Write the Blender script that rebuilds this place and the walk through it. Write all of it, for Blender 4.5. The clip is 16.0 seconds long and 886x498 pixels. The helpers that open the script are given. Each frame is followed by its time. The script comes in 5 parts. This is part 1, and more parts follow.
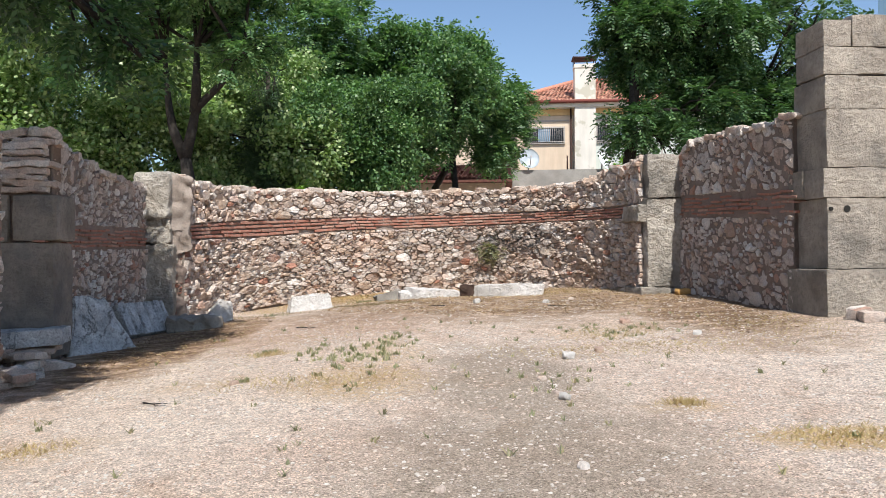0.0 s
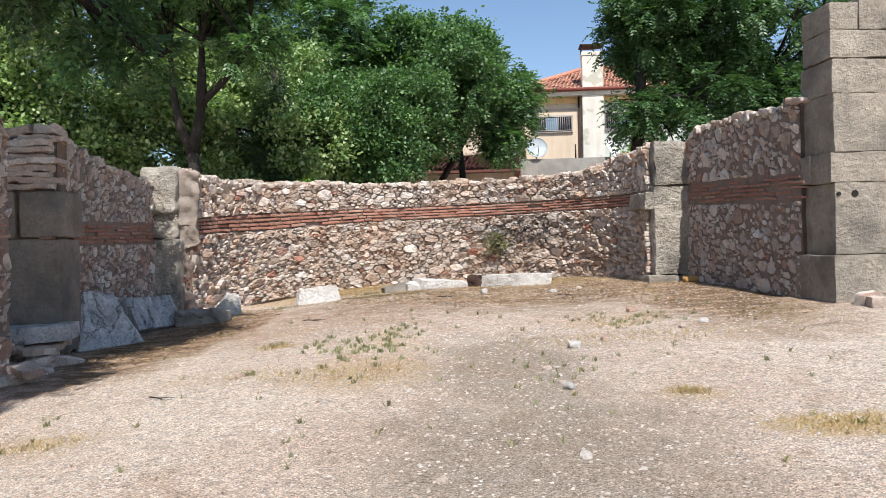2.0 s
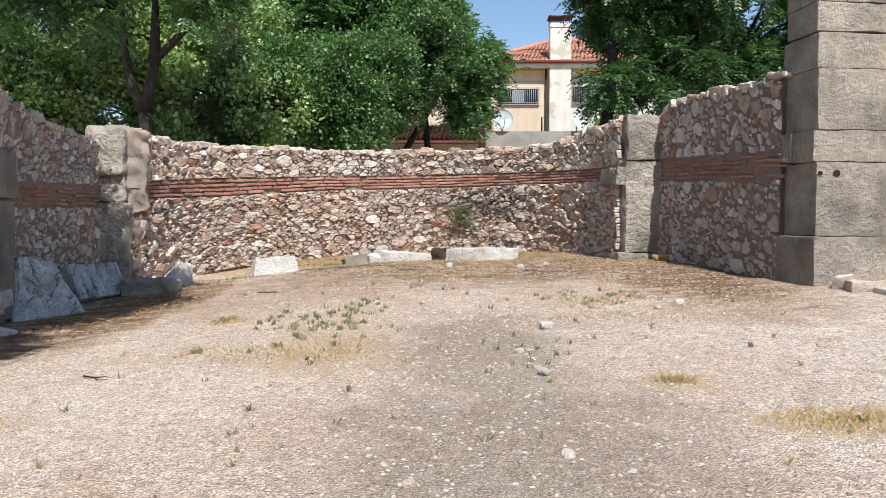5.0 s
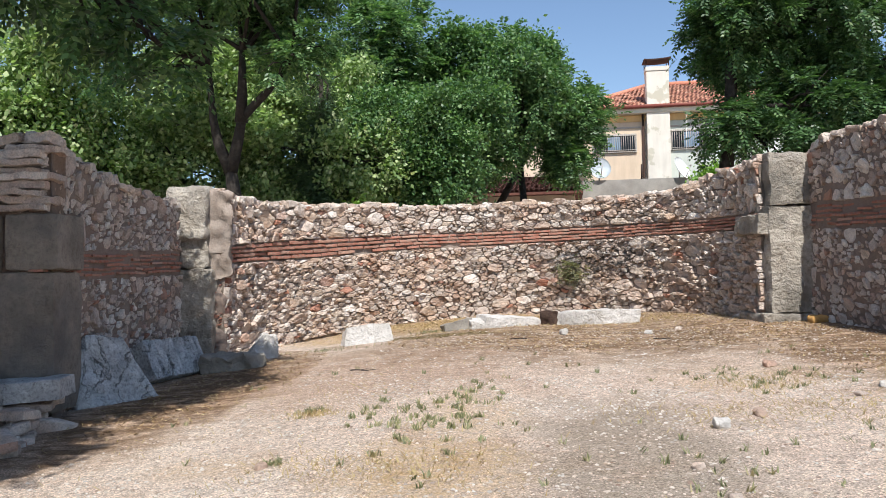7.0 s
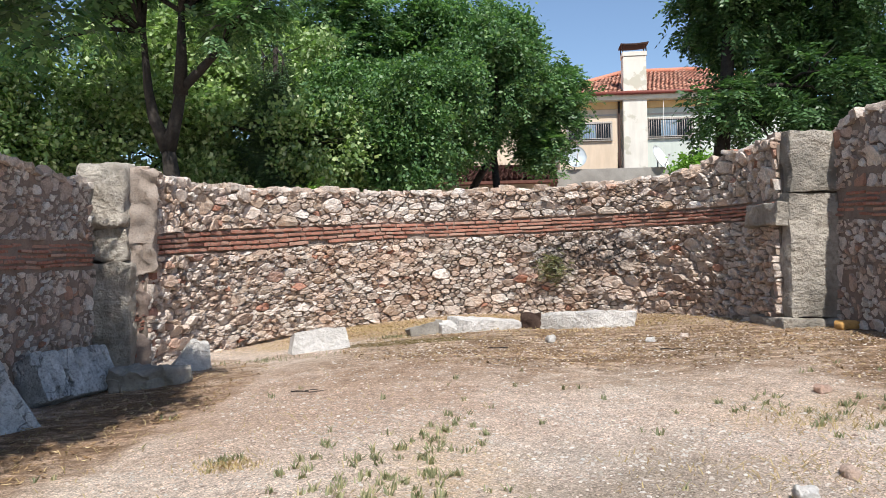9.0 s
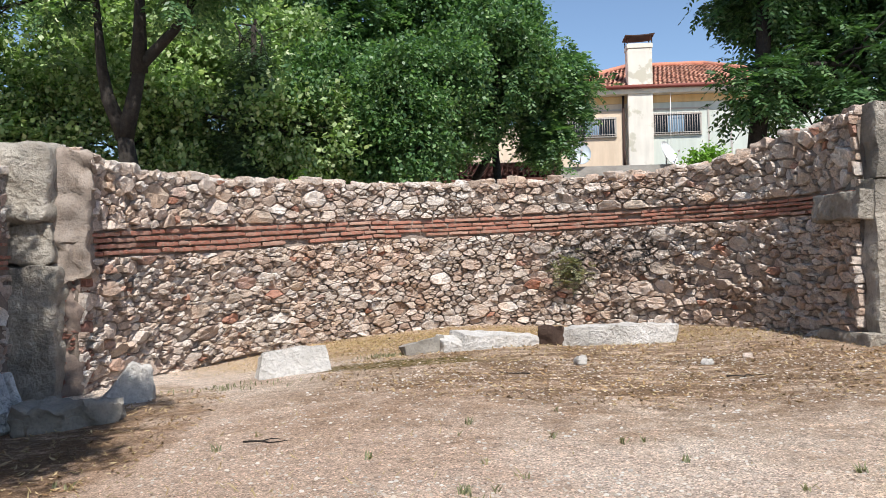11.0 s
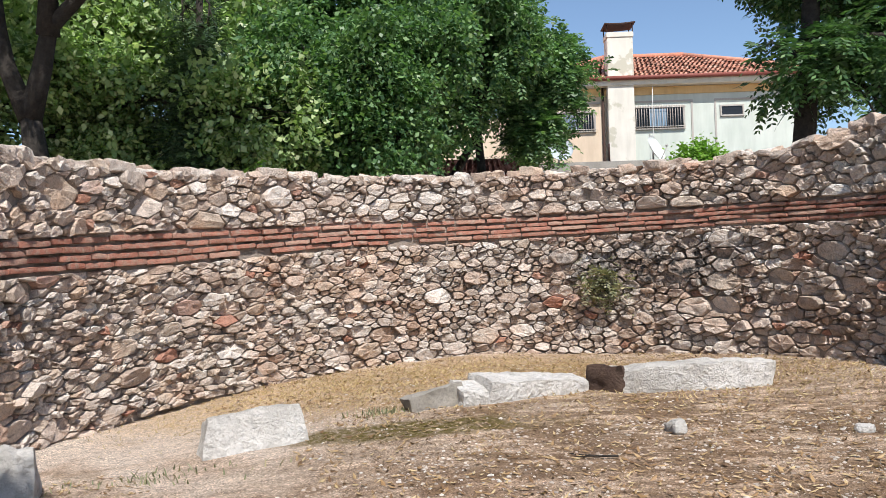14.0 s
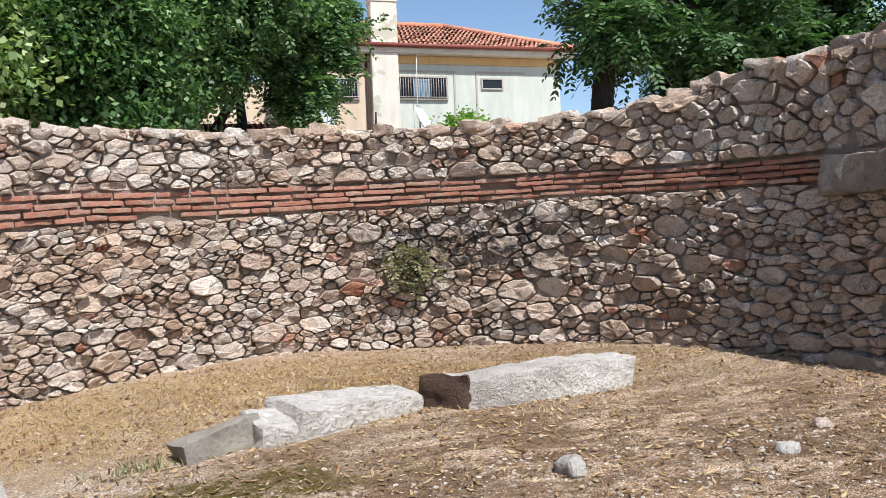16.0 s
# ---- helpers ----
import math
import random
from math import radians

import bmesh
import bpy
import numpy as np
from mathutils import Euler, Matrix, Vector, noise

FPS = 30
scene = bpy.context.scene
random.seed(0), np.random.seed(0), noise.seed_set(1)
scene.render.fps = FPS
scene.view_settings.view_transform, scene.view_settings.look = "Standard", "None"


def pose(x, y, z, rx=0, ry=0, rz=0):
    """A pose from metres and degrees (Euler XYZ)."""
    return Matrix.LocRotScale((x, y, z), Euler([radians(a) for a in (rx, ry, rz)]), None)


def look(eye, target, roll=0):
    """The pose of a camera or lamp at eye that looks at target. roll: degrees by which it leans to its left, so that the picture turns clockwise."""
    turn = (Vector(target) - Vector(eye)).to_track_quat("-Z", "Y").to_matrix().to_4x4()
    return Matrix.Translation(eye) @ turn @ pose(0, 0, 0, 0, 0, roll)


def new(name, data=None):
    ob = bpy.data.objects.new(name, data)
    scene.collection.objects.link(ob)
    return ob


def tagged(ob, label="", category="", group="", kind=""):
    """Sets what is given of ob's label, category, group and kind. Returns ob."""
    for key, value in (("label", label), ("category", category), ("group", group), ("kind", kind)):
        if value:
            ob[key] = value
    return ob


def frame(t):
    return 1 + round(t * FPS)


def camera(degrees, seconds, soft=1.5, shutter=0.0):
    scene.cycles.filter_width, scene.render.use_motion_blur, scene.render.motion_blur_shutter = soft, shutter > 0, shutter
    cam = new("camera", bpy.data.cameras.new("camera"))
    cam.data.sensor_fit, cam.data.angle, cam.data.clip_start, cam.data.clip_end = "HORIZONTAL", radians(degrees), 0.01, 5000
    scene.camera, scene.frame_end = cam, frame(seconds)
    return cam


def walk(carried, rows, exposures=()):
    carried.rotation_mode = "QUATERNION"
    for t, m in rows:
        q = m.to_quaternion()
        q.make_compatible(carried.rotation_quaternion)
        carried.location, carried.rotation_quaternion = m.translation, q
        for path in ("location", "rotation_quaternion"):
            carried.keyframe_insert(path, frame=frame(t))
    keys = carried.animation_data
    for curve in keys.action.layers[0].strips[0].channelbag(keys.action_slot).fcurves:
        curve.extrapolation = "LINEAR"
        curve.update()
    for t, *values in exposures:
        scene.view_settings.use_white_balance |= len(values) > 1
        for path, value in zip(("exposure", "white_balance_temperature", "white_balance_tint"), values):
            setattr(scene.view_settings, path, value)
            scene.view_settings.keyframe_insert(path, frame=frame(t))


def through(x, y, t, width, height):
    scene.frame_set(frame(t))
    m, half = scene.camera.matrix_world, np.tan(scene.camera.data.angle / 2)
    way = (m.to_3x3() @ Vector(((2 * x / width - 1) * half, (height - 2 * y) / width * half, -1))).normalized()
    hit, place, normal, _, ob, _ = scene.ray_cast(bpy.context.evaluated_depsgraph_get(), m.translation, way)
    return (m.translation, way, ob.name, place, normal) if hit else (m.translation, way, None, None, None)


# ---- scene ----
cam = camera(59.5, 16.0, soft=0.6)
PATH = [
    (0, (-0.014, -0.006, 1.491), (-0.163, 1.988, 1.522), -0.4),
    (0.5, (0.027, 0.02, 1.503), (-0.219, 2.005, 1.506), -1.1),
    (1, (0.052, 0.031, 1.493), (-0.213, 2.014, 1.49), -1.5),
    (1.5, (0.064, 0.033, 1.489), (-0.172, 2.019, 1.494), -1.5),
    (2, (0.049, 0.009, 1.494), (-0.127, 2.001, 1.501), -1.2),
    (2.5, (0.059, 0.009, 1.494), (-0.027, 2.007, 1.494), -1.1),
    (3, (0.047, 0.002, 1.493), (0.054, 2.002, 1.478), -0.8),
    (3.2, (0.04, -0.009, 1.506), (0.063, 1.991, 1.486), -0.8),
    (5.3, (-0.104, 0.739, 1.5), (-0.19, 2.736, 1.431), 0.1),
    (5.5, (-0.178, 0.893, 1.501), (-0.268, 2.89, 1.442), -0.1),
    (6, (-0.255, 1.225, 1.549), (-0.408, 3.219, 1.535), -0.7),
    (6.5, (-0.322, 1.608, 1.617), (-0.578, 3.592, 1.649), -0.9),
    (7, (-0.462, 2.002, 1.621), (-0.761, 3.978, 1.694), -1.1),
    (7.5, (-0.517, 2.434, 1.63), (-0.828, 4.408, 1.715), -1.7),
    (8, (-0.586, 2.904, 1.681), (-0.862, 4.884, 1.741), -1.5),
    (8.5, (-0.685, 3.347, 1.686), (-0.893, 5.336, 1.731), -1.1),
    (9, (-0.712, 3.771, 1.689), (-0.928, 5.759, 1.738), -0.8),
    (9.2, (-0.742, 3.963, 1.706), (-0.964, 5.95, 1.751), -0.9),
    (11.3, (-1.065, 5.933, 1.698), (-1.262, 7.922, 1.763), -0.9),
    (11.5, (-1.098, 6.109, 1.702), (-1.314, 8.096, 1.775), -0.5),
    (12, (-1.216, 6.531, 1.75), (-1.459, 8.515, 1.825), -0.2),
    (12.5, (-1.369, 6.914, 1.808), (-1.606, 8.898, 1.895), -0.6),
    (13, (-1.481, 7.337, 1.831), (-1.726, 9.319, 1.924), -1.2),
    (13.5, (-1.639, 7.727, 1.847), (-1.846, 9.715, 1.922), -1.4),
    (14, (-1.77, 8.099, 1.895), (-1.858, 10.097, 1.952), -1.5),
    (14.5, (-1.824, 8.563, 1.916), (-1.759, 10.561, 1.946), -1.3),
    (15, (-1.957, 8.99, 1.919), (-1.75, 10.979, 1.929), -1.1),
    (15.1, (-1.979, 9.074, 1.924), (-1.752, 11.061, 1.946), -1.1),
    (15.5, (-2.029, 9.401, 1.94), (-1.721, 11.377, 1.954), -1.6),
    (16, (-2.084, 9.887, 1.984), (-1.544, 11.812, 1.95), -2.2),
]
walk(cam, [(t, look(e, g, r)) for t, e, g, r in PATH], [(0, 0.48, 6200, 10)])

# ---------------------------------------------------------------- light
world = bpy.data.worlds.new("sky")
scene.world = world
world.use_nodes = True
SUN_DIR = Vector((0.27, -0.963, 0.0)).normalized()      # towards the sun, on the ground plan
SUN_EL = radians(55)
wn = world.node_tree
sky = wn.nodes.new("ShaderNodeTexSky")
sky.sky_type, sky.sun_disc = "NISHITA", False
sky.sun_elevation = SUN_EL
sky.sun_rotation = math.atan2(SUN_DIR.x, SUN_DIR.y)
sky.air_density, sky.dust_density, sky.ozone_density = 1.0, 0.5, 1.4
wn.links.new(sky.outputs[0], wn.nodes["Background"].inputs[0])
wn.nodes["Background"].inputs[1].default_value = 0.11
sun_data = bpy.data.lights.new("sun", "SUN")
sun_data.energy, sun_data.angle, sun_data.color = 5.0, radians(0.53), (1.0, 0.955, 0.88)
sun = new("sun", sun_data)
to_sun = Vector((SUN_DIR.x * math.cos(SUN_EL), SUN_DIR.y * math.cos(SUN_EL), math.sin(SUN_EL)))
sun.matrix_world = look(to_sun * 60, (0, 0, 0))


# ---------------------------------------------------------------- node helpers
class Mat:
    """A small writer of node materials; sockets or plain values go in, sockets come out."""

    def __init__(self, name, rough=0.85, spec=0.3):
        self.m = bpy.data.materials.new(name)
        self.m.use_nodes = True
        self.t = self.m.node_tree
        self.b = self.t.nodes["Principled BSDF"]
        self.b.inputs["Roughness"].default_value = rough
        self.b.inputs["Specular IOR Level"].default_value = spec
        self.co = self.t.nodes.new("ShaderNodeTexCoord").outputs["Object"]

    def put(self, sock, v):
        if isinstance(v, bpy.types.NodeSocket):
            self.t.links.new(v, sock)
        elif isinstance(v, (tuple, list)) and len(v) == 3 and sock.type == "RGBA":
            sock.default_value = (*v, 1)
        else:
            sock.default_value = v

    def world(self):
        return self.t.nodes.new("ShaderNodeNewGeometry").outputs["Position"]

    def math(self, op, a, b=0.0, clamp=False):
        n = self.t.nodes.new("ShaderNodeMath")
        n.operation, n.use_clamp = op, clamp
        self.put(n.inputs[0], a), self.put(n.inputs[1], b)
        return n.outputs[0]

    def noise(self, scale, detail=4, rough=0.6, co=None, dist=0.0):
        n = self.t.nodes.new("ShaderNodeTexNoise")
        self.put(n.inputs["Vector"], co or self.co)
        n.inputs["Scale"].default_value, n.inputs["Detail"].default_value = scale, detail
        n.inputs["Roughness"].default_value, n.inputs["Distortion"].default_value = rough, dist
        return n.outputs["Fac"]

    def voronoi(self, scale, co=None, feature="F1", out="Distance"):
        n = self.t.nodes.new("ShaderNodeTexVoronoi")
        n.feature = feature
        self.put(n.inputs["Vector"], co or self.co)
        n.inputs["Scale"].default_value = scale
        return n.outputs[out]

    def stretch(self, co, s):
        n = self.t.nodes.new("ShaderNodeMapping")
        self.put(n.inputs["Vector"], co)
        n.inputs["Scale"].default_value = s
        return n.outputs[0]

    def ramp(self, f, stops, hard=False):
        n = self.t.nodes.new("ShaderNodeValToRGB")
        self.put(n.inputs[0], f)
        e = n.color_ramp.elements
        while len(e) < len(stops):
            e.new(0.5)
        for k, (p, c) in zip(e, stops):
            k.position, k.color = p, ((*c, 1) if isinstance(c, tuple) else (c, c, c, 1))
        n.color_ramp.interpolation = "CONSTANT" if hard else "LINEAR"
        return n.outputs[0]

    def step(self, f, lo, hi):
        n = self.t.nodes.new("ShaderNodeMapRange")
        self.put(n.inputs["Value"], f)
        n.inputs["From Min"].default_value, n.inputs["From Max"].default_value = lo, hi
        return n.outputs[0]

    def mix(self, f, a, b, mode="MIX"):
        n = self.t.nodes.new("ShaderNodeMix")
        n.data_type, n.blend_type = "RGBA", mode
        self.put(n.inputs[0], f), self.put(n.inputs[6], a), self.put(n.inputs[7], b)
        return n.outputs[2]

    def island(self):
        """A random number for each object, and for each loose piece of a joined one."""
        a = self.t.nodes.new("ShaderNodeObjectInfo").outputs["Random"]
        b = self.t.nodes.new("ShaderNodeNewGeometry").outputs["Random Per Island"]
        return self.math("FRACT", self.math("ADD", a, b))

    def xyz(self, co):
        n = self.t.nodes.new("ShaderNodeSeparateXYZ")
        self.put(n.inputs[0], co)
        return n.outputs

    def spot(self, co, x, y, rx, ry, wobble, soft=0.5):
        """1 inside an uneven ellipse on the plan, 0 outside."""
        px, py, pz = self.xyz(co)
        dx = self.math("DIVIDE", self.math("SUBTRACT", px, x), rx)
        dy = self.math("DIVIDE", self.math("SUBTRACT", py, y), ry)
        d = self.math("SQRT", self.math("ADD", self.math("MULTIPLY", dx, dx), self.math("MULTIPLY", dy, dy)))
        d = self.math("ADD", d, self.math("MULTIPLY", self.math("SUBTRACT", wobble, 0.5), 1.6))
        return self.step(d, 1.0 + soft / 2, 1.0 - soft / 2)

    def bump(self, h, strength=0.5, dist=0.02):
        n = self.t.nodes.new("ShaderNodeBump")
        n.inputs["Strength"].default_value, n.inputs["Distance"].default_value = strength, dist
        self.put(n.inputs["Height"], h)
        self.t.links.new(n.outputs[0], self.b.inputs["Normal"])

    def done(self, colour, rough=None):
        self.put(self.b.inputs["Base Color"], colour)
        if rough is not None:
            self.put(self.b.inputs["Roughness"], rough)
        return self.m


def rubble_stone(name, stops, dirt=0.65):
    m = Mat(name)
    p = m.world()
    base = m.ramp(m.island(), stops)
    n1, n2 = m.noise(9, 6, 0.65, p), m.noise(55, 5, 0.7, p)
    base = m.mix(m.math("MULTIPLY", m.step(m.noise(1.7, 5, 0.65, p), 0.42, 0.68), 0.6), base, m.mix(1.0, base, (1.0, 0.74, 0.56), "MULTIPLY"))
    c = m.mix(m.step(n1, 0.48, 0.72), base, m.mix(0.55, base, (0.14, 0.11, 0.09)), "MIX")
    c = m.mix(dirt, c, m.mix(1.0, c, m.ramp(n2, [(0.3, 0.5), (0.5, 1.0), (0.7, 1.3)]), "MULTIPLY"))
    # soot on the apse wall and lichen
    soot = m.math("MULTIPLY", m.spot(m.stretch(p, (1, 1, 1)), 0.35, 17.4, 0.95, 0.9, m.noise(2.2, 5, 0.6, p), 0.7),
                  m.math("MULTIPLY", m.step(m.xyz(p)[2], 1.45, 1.75), m.step(m.xyz(p)[2], 2.3, 2.05)))
    c = m.mix(m.math("MULTIPLY", soot, m.step(n1, 0.38, 0.62)), c, (0.035, 0.035, 0.035))
    # brown damp stain low on the sunny side of the curve
    damp = m.math("MULTIPLY", m.spot(p, 1.5, 16.5, 1.6, 1.3, m.noise(1.4, 5, 0.6, p), 0.8), m.step(m.xyz(p)[2], 2.1, 1.5))
    c = m.mix(m.math("MULTIPLY", damp, 0.12), c, m.mix(1.0, c, (0.42, 0.33, 0.25), "MULTIPLY"))
    m.bump(m.math("ADD", m.math("MULTIPLY", n1, 0.6), m.math("MULTIPLY", n2, 0.5)), 1.0, 0.06)
    return m.done(c)


GREYS = [(0.0, (0.46, 0.375, 0.31)), (0.15, (0.70, 0.605, 0.53)), (0.3, (0.46, 0.345, 0.27)), (0.42, (0.78, 0.70, 0.625)),
         (0.56, (0.52, 0.43, 0.36)), (0.70, (0.80, 0.735, 0.67)), (0.82, (0.58, 0.46, 0.36)), (0.91, (0.60, 0.50, 0.41)), (0.94, (0.44, 0.21, 0.14)), (0.965, (0.72, 0.64, 0.57))]
PALES = [(0.0, (0.78, 0.73, 0.67)), (0.22, (0.50, 0.41, 0.35)), (0.4, (0.84, 0.80, 0.74)), (0.55, (0.44, 0.32, 0.25)), (0.68, (0.80, 0.75, 0.69)), (0.85, (0.62, 0.53, 0.46)), (1.0, (0.42, 0.23, 0.16))]
M_STONE = rubble_stone("rubble_stone", GREYS)
M_REDRUBBLE = rubble_stone("dark_red_rubble", [(0.0, (0.24, 0.10, 0.07)), (0.4, (0.34, 0.17, 0.12)), (0.7, (0.2, 0.1, 0.08)), (1.0, (0.48, 0.36, 0.29))])
M_PALE = rubble_stone("pale_rubble_stone", PALES)


def plain_rock(name, a, b, scale=4.0, relief=0.6, fine=40, dist=0.03, dark=(0.12, 0.11, 0.10), darkness=0.0, rough=0.88):
    m = Mat(name, rough)
    p = m.world()
    n1, n2, n3 = m.noise(scale, 6, 0.6, p), m.noise(fine, 6, 0.7, p), m.noise(1.3, 4, 0.6, p)
    c = m.mix(m.step(n1, 0.3, 0.7), a, b)
    c = m.mix(1.0, c, m.ramp(n2, [(0.25, 0.62), (0.5, 1.0), (0.8, 1.18)]), "MULTIPLY")
    if darkness:
        c = m.mix(m.math("MULTIPLY", m.step(m.math("ADD", n3, m.math("MULTIPLY", n1, 0.4)), 0.66, 0.86), darkness), c, dark)
    m.bump(m.math("ADD", m.math("MULTIPLY", n2, 0.7), m.math("MULTIPLY", n1, 0.8)), relief, dist)
    return m.done(c)


M_MORTAR = plain_rock("lime_mortar", (0.21, 0.16, 0.125), (0.40, 0.33, 0.275), 6, 0.9, 45, 0.03, darkness=0.4)
M_BROWNMORTAR = plain_rock("brown_mortar", (0.18, 0.13, 0.105), (0.29, 0.22, 0.175), 5, 0.8, 50, 0.02, darkness=0.3)
M_ASHLAR = plain_rock("tooled_sandstone", (0.33, 0.28, 0.225), (0.48, 0.415, 0.335), 3, 1.0, 16, 0.11, darkness=0.75, dark=(0.15, 0.135, 0.115))
M_CONC = plain_rock("weathered_pillar_stone", (0.36, 0.31, 0.25), (0.58, 0.52, 0.44), 4, 1.0, 16, 0.1, darkness=0.8, dark=(0.16, 0.145, 0.12))
M_MARBLE = plain_rock("white_marble", (0.57, 0.53, 0.485), (0.75, 0.71, 0.665), 7, 1.0, 22, 0.08, darkness=0.5, dark=(0.33, 0.3, 0.26))


def veined_marble():
    """Grey marble with dark crooked veins and pale weathered skin."""
    m = Mat("grey_veined_marble", 0.8)
    p = m.world()
    n1, n2 = m.noise(5, 6, 0.65, p), m.noise(34, 6, 0.7, p)
    warped = m.noise(2.2, 6, 0.6, m.stretch(p, (1.0, 1.0, 0.7)), 0.8)
    vein = m.step(m.math("ABSOLUTE", m.math("SUBTRACT", warped, 0.5)), 0.014, 0.0)
    fine = m.step(m.math("ABSOLUTE", m.math("SUBTRACT", m.noise(9, 6, 0.7, p, 1.2), 0.5)), 0.01, 0.0)
    c = m.mix(m.step(n1, 0.34, 0.66), (0.36, 0.365, 0.37), (0.66, 0.66, 0.65))
    c = m.mix(m.math("MULTIPLY", m.math("MAXIMUM", vein, m.math("MULTIPLY", fine, 0.5)), 0.6), c, (0.14, 0.145, 0.15))
    c = m.mix(1.0, c, m.ramp(n2, [(0.3, 0.5), (0.5, 1.0), (0.75, 1.2)]), "MULTIPLY")
    m.bump(m.math("SUBTRACT", m.math("ADD", n1, m.math("MULTIPLY", n2, 0.6)), m.math("MULTIPLY", vein, 0.5)), 1.0, 0.06)
    return m.done(c)


M_BLUEMARBLE = veined_marble()
M_DARKSTONE = plain_rock("mossy_dark_stone", (0.2, 0.18, 0.15), (0.32, 0.29, 0.25), 6, 0.7, 30, 0.02, darkness=0.5)
# brown stain plus painted shade, for the beam's shadow side
M_SHADEDBROWN = plain_rock("brown_stain_and_shade_stone", (0.055, 0.033, 0.025), (0.11, 0.07, 0.05), 8, 0.8, 30, 0.03)
# red clay tile with the shade of the trees put into its colour
M_SHADEDTILE = plain_rock("tile_in_painted_shade", (0.09, 0.035, 0.027), (0.17, 0.075, 0.055), 6, 0.6, 30, 0.02)
M_RUIN = plain_rock("fallen_masonry", (0.30, 0.20, 0.15), (0.48, 0.39, 0.32), 3, 1.0, 14, 0.08, darkness=0.9, dark=(0.22, 0.075, 0.045))
# jamb blocks: brown-grey staining, with the shade on them darkened into the colour
M_JAMBSHADED = plain_rock("stained_and_shaded_block", (0.15, 0.125, 0.10), (0.36, 0.31, 0.255), 1.8, 0.9, 20, 0.05, darkness=0.85)
M_CONCRETE = plain_rock("old_concrete", (0.24, 0.22, 0.195), (0.33, 0.31, 0.275), 2, 0.4, 40, 0.01, darkness=0.4)


def brick_material():
    m = Mat("old_brick", 0.9)
    p = m.world()
    base = m.ramp(m.island(), [(0.0, (0.34, 0.135, 0.09)), (0.4, (0.44, 0.20, 0.14)), (0.7, (0.29, 0.12, 0.08)), (1.0, (0.50, 0.31, 0.23))])
    n1, n2 = m.noise(14, 5, 0.65, p), m.noise(70, 4, 0.7, p)
    c = m.mix(m.step(n1, 0.46, 0.72), base, (0.36, 0.27, 0.21))
    c = m.mix(1.0, c, m.ramp(n2, [(0.3, 0.65), (0.6, 1.1)]), "MULTIPLY")
    m.bump(m.math("ADD", n1, n2), 0.8, 0.015)
    return m.done(c)


M_BRICK = brick_material()


def plaster(name, a, b, patch=None, amount=0.6):
    m = Mat(name, 0.9, 0.2)
    p = m.world()
    n1, n2 = m.noise(0.9, 5, 0.6, p), m.noise(25, 5, 0.6, p)
    c = m.mix(m.step(n1, 0.35, 0.7), a, b)
    c = m.mix(0.25, c, m.mix(1.0, c, m.ramp(m.noise(3, 5, 0.6, m.stretch(p, (1, 1, 0.15))), [(0.4, 0.6), (0.6, 1.0)]), "MULTIPLY"))
    if patch:
        c = m.mix(m.math("MULTIPLY", m.step(m.noise(1.15, 5, 0.55, p), 0.56, 0.6), amount), c, patch)
    m.bump(n2, 0.2, 0.01)
    return m.done(c)


M_BEIGE = plaster("beige_plaster", (0.60, 0.47, 0.345), (0.67, 0.545, 0.41))
M_WHITE = plaster("pale_green_white_plaster", (0.50, 0.53, 0.47), (0.57, 0.59, 0.53))
M_CHIMNEY = plaster("peeling_white_paint", (0.62, 0.575, 0.50), (0.70, 0.65, 0.57), (0.40, 0.37, 0.28), 0.7)
M_OCHRE = plaster("ochre_paint", (0.62, 0.40, 0.18), (0.70, 0.48, 0.24))
M_EAVE = plaster("cream_soffit", (0.62, 0.56, 0.46), (0.7, 0.64, 0.54))
M_BLUEWALL = plaster("light_blue_paint", (0.26, 0.46, 0.62), (0.3, 0.5, 0.66))


def simple(name, colour, rough=0.6, metal=0.0, grain=30, amount=0.35):
    m = Mat(name, rough)
    m.b.inputs["Metallic"].default_value = metal
    n = m.noise(grain, 4, 0.6, m.world())
    return m.done(m.mix(amount, colour, m.mix(1.0, colour, m.ramp(n, [(0.3, 0.4), (0.7, 1.2)]), "MULTIPLY")))


M_RUST = simple("rusty_iron", (0.06, 0.034, 0.026), 0.8, 0.3)
M_IRON = simple("dark_iron_bars", (0.16, 0.13, 0.11), 0.6, 0.5)
M_GUTTER = simple("dark_red_gutter", (0.20, 0.055, 0.04), 0.6, 0.0)
M_DARKROOM = simple("dark_window_glass", (0.02, 0.022, 0.025), 0.12)
M_CURTAIN = simple("pale_blue_curtain", (0.26, 0.36, 0.46), 0.9)
M_FRAME = simple("grey_window_frame", (0.42, 0.38, 0.34), 0.6)
M_DISH = simple("grey_painted_dish", (0.40, 0.44, 0.46), 0.45, 0.0, 4)
M_DISHW = simple("white_painted_dish", (0.78, 0.78, 0.76), 0.45, 0.0, 4)
M_BARK = plain_rock("dark_bark", (0.02, 0.016, 0.013), (0.05, 0.041, 0.033), 12, 1.0, 40, 0.04)
M_WIRE = simple("white_cable", (0.7, 0.68, 0.64), 0.5)
M_ORANGE = plain_rock("orange_sandstone", (0.42, 0.22, 0.06), (0.55, 0.33, 0.12), 9, 0.7, 30, 0.02)


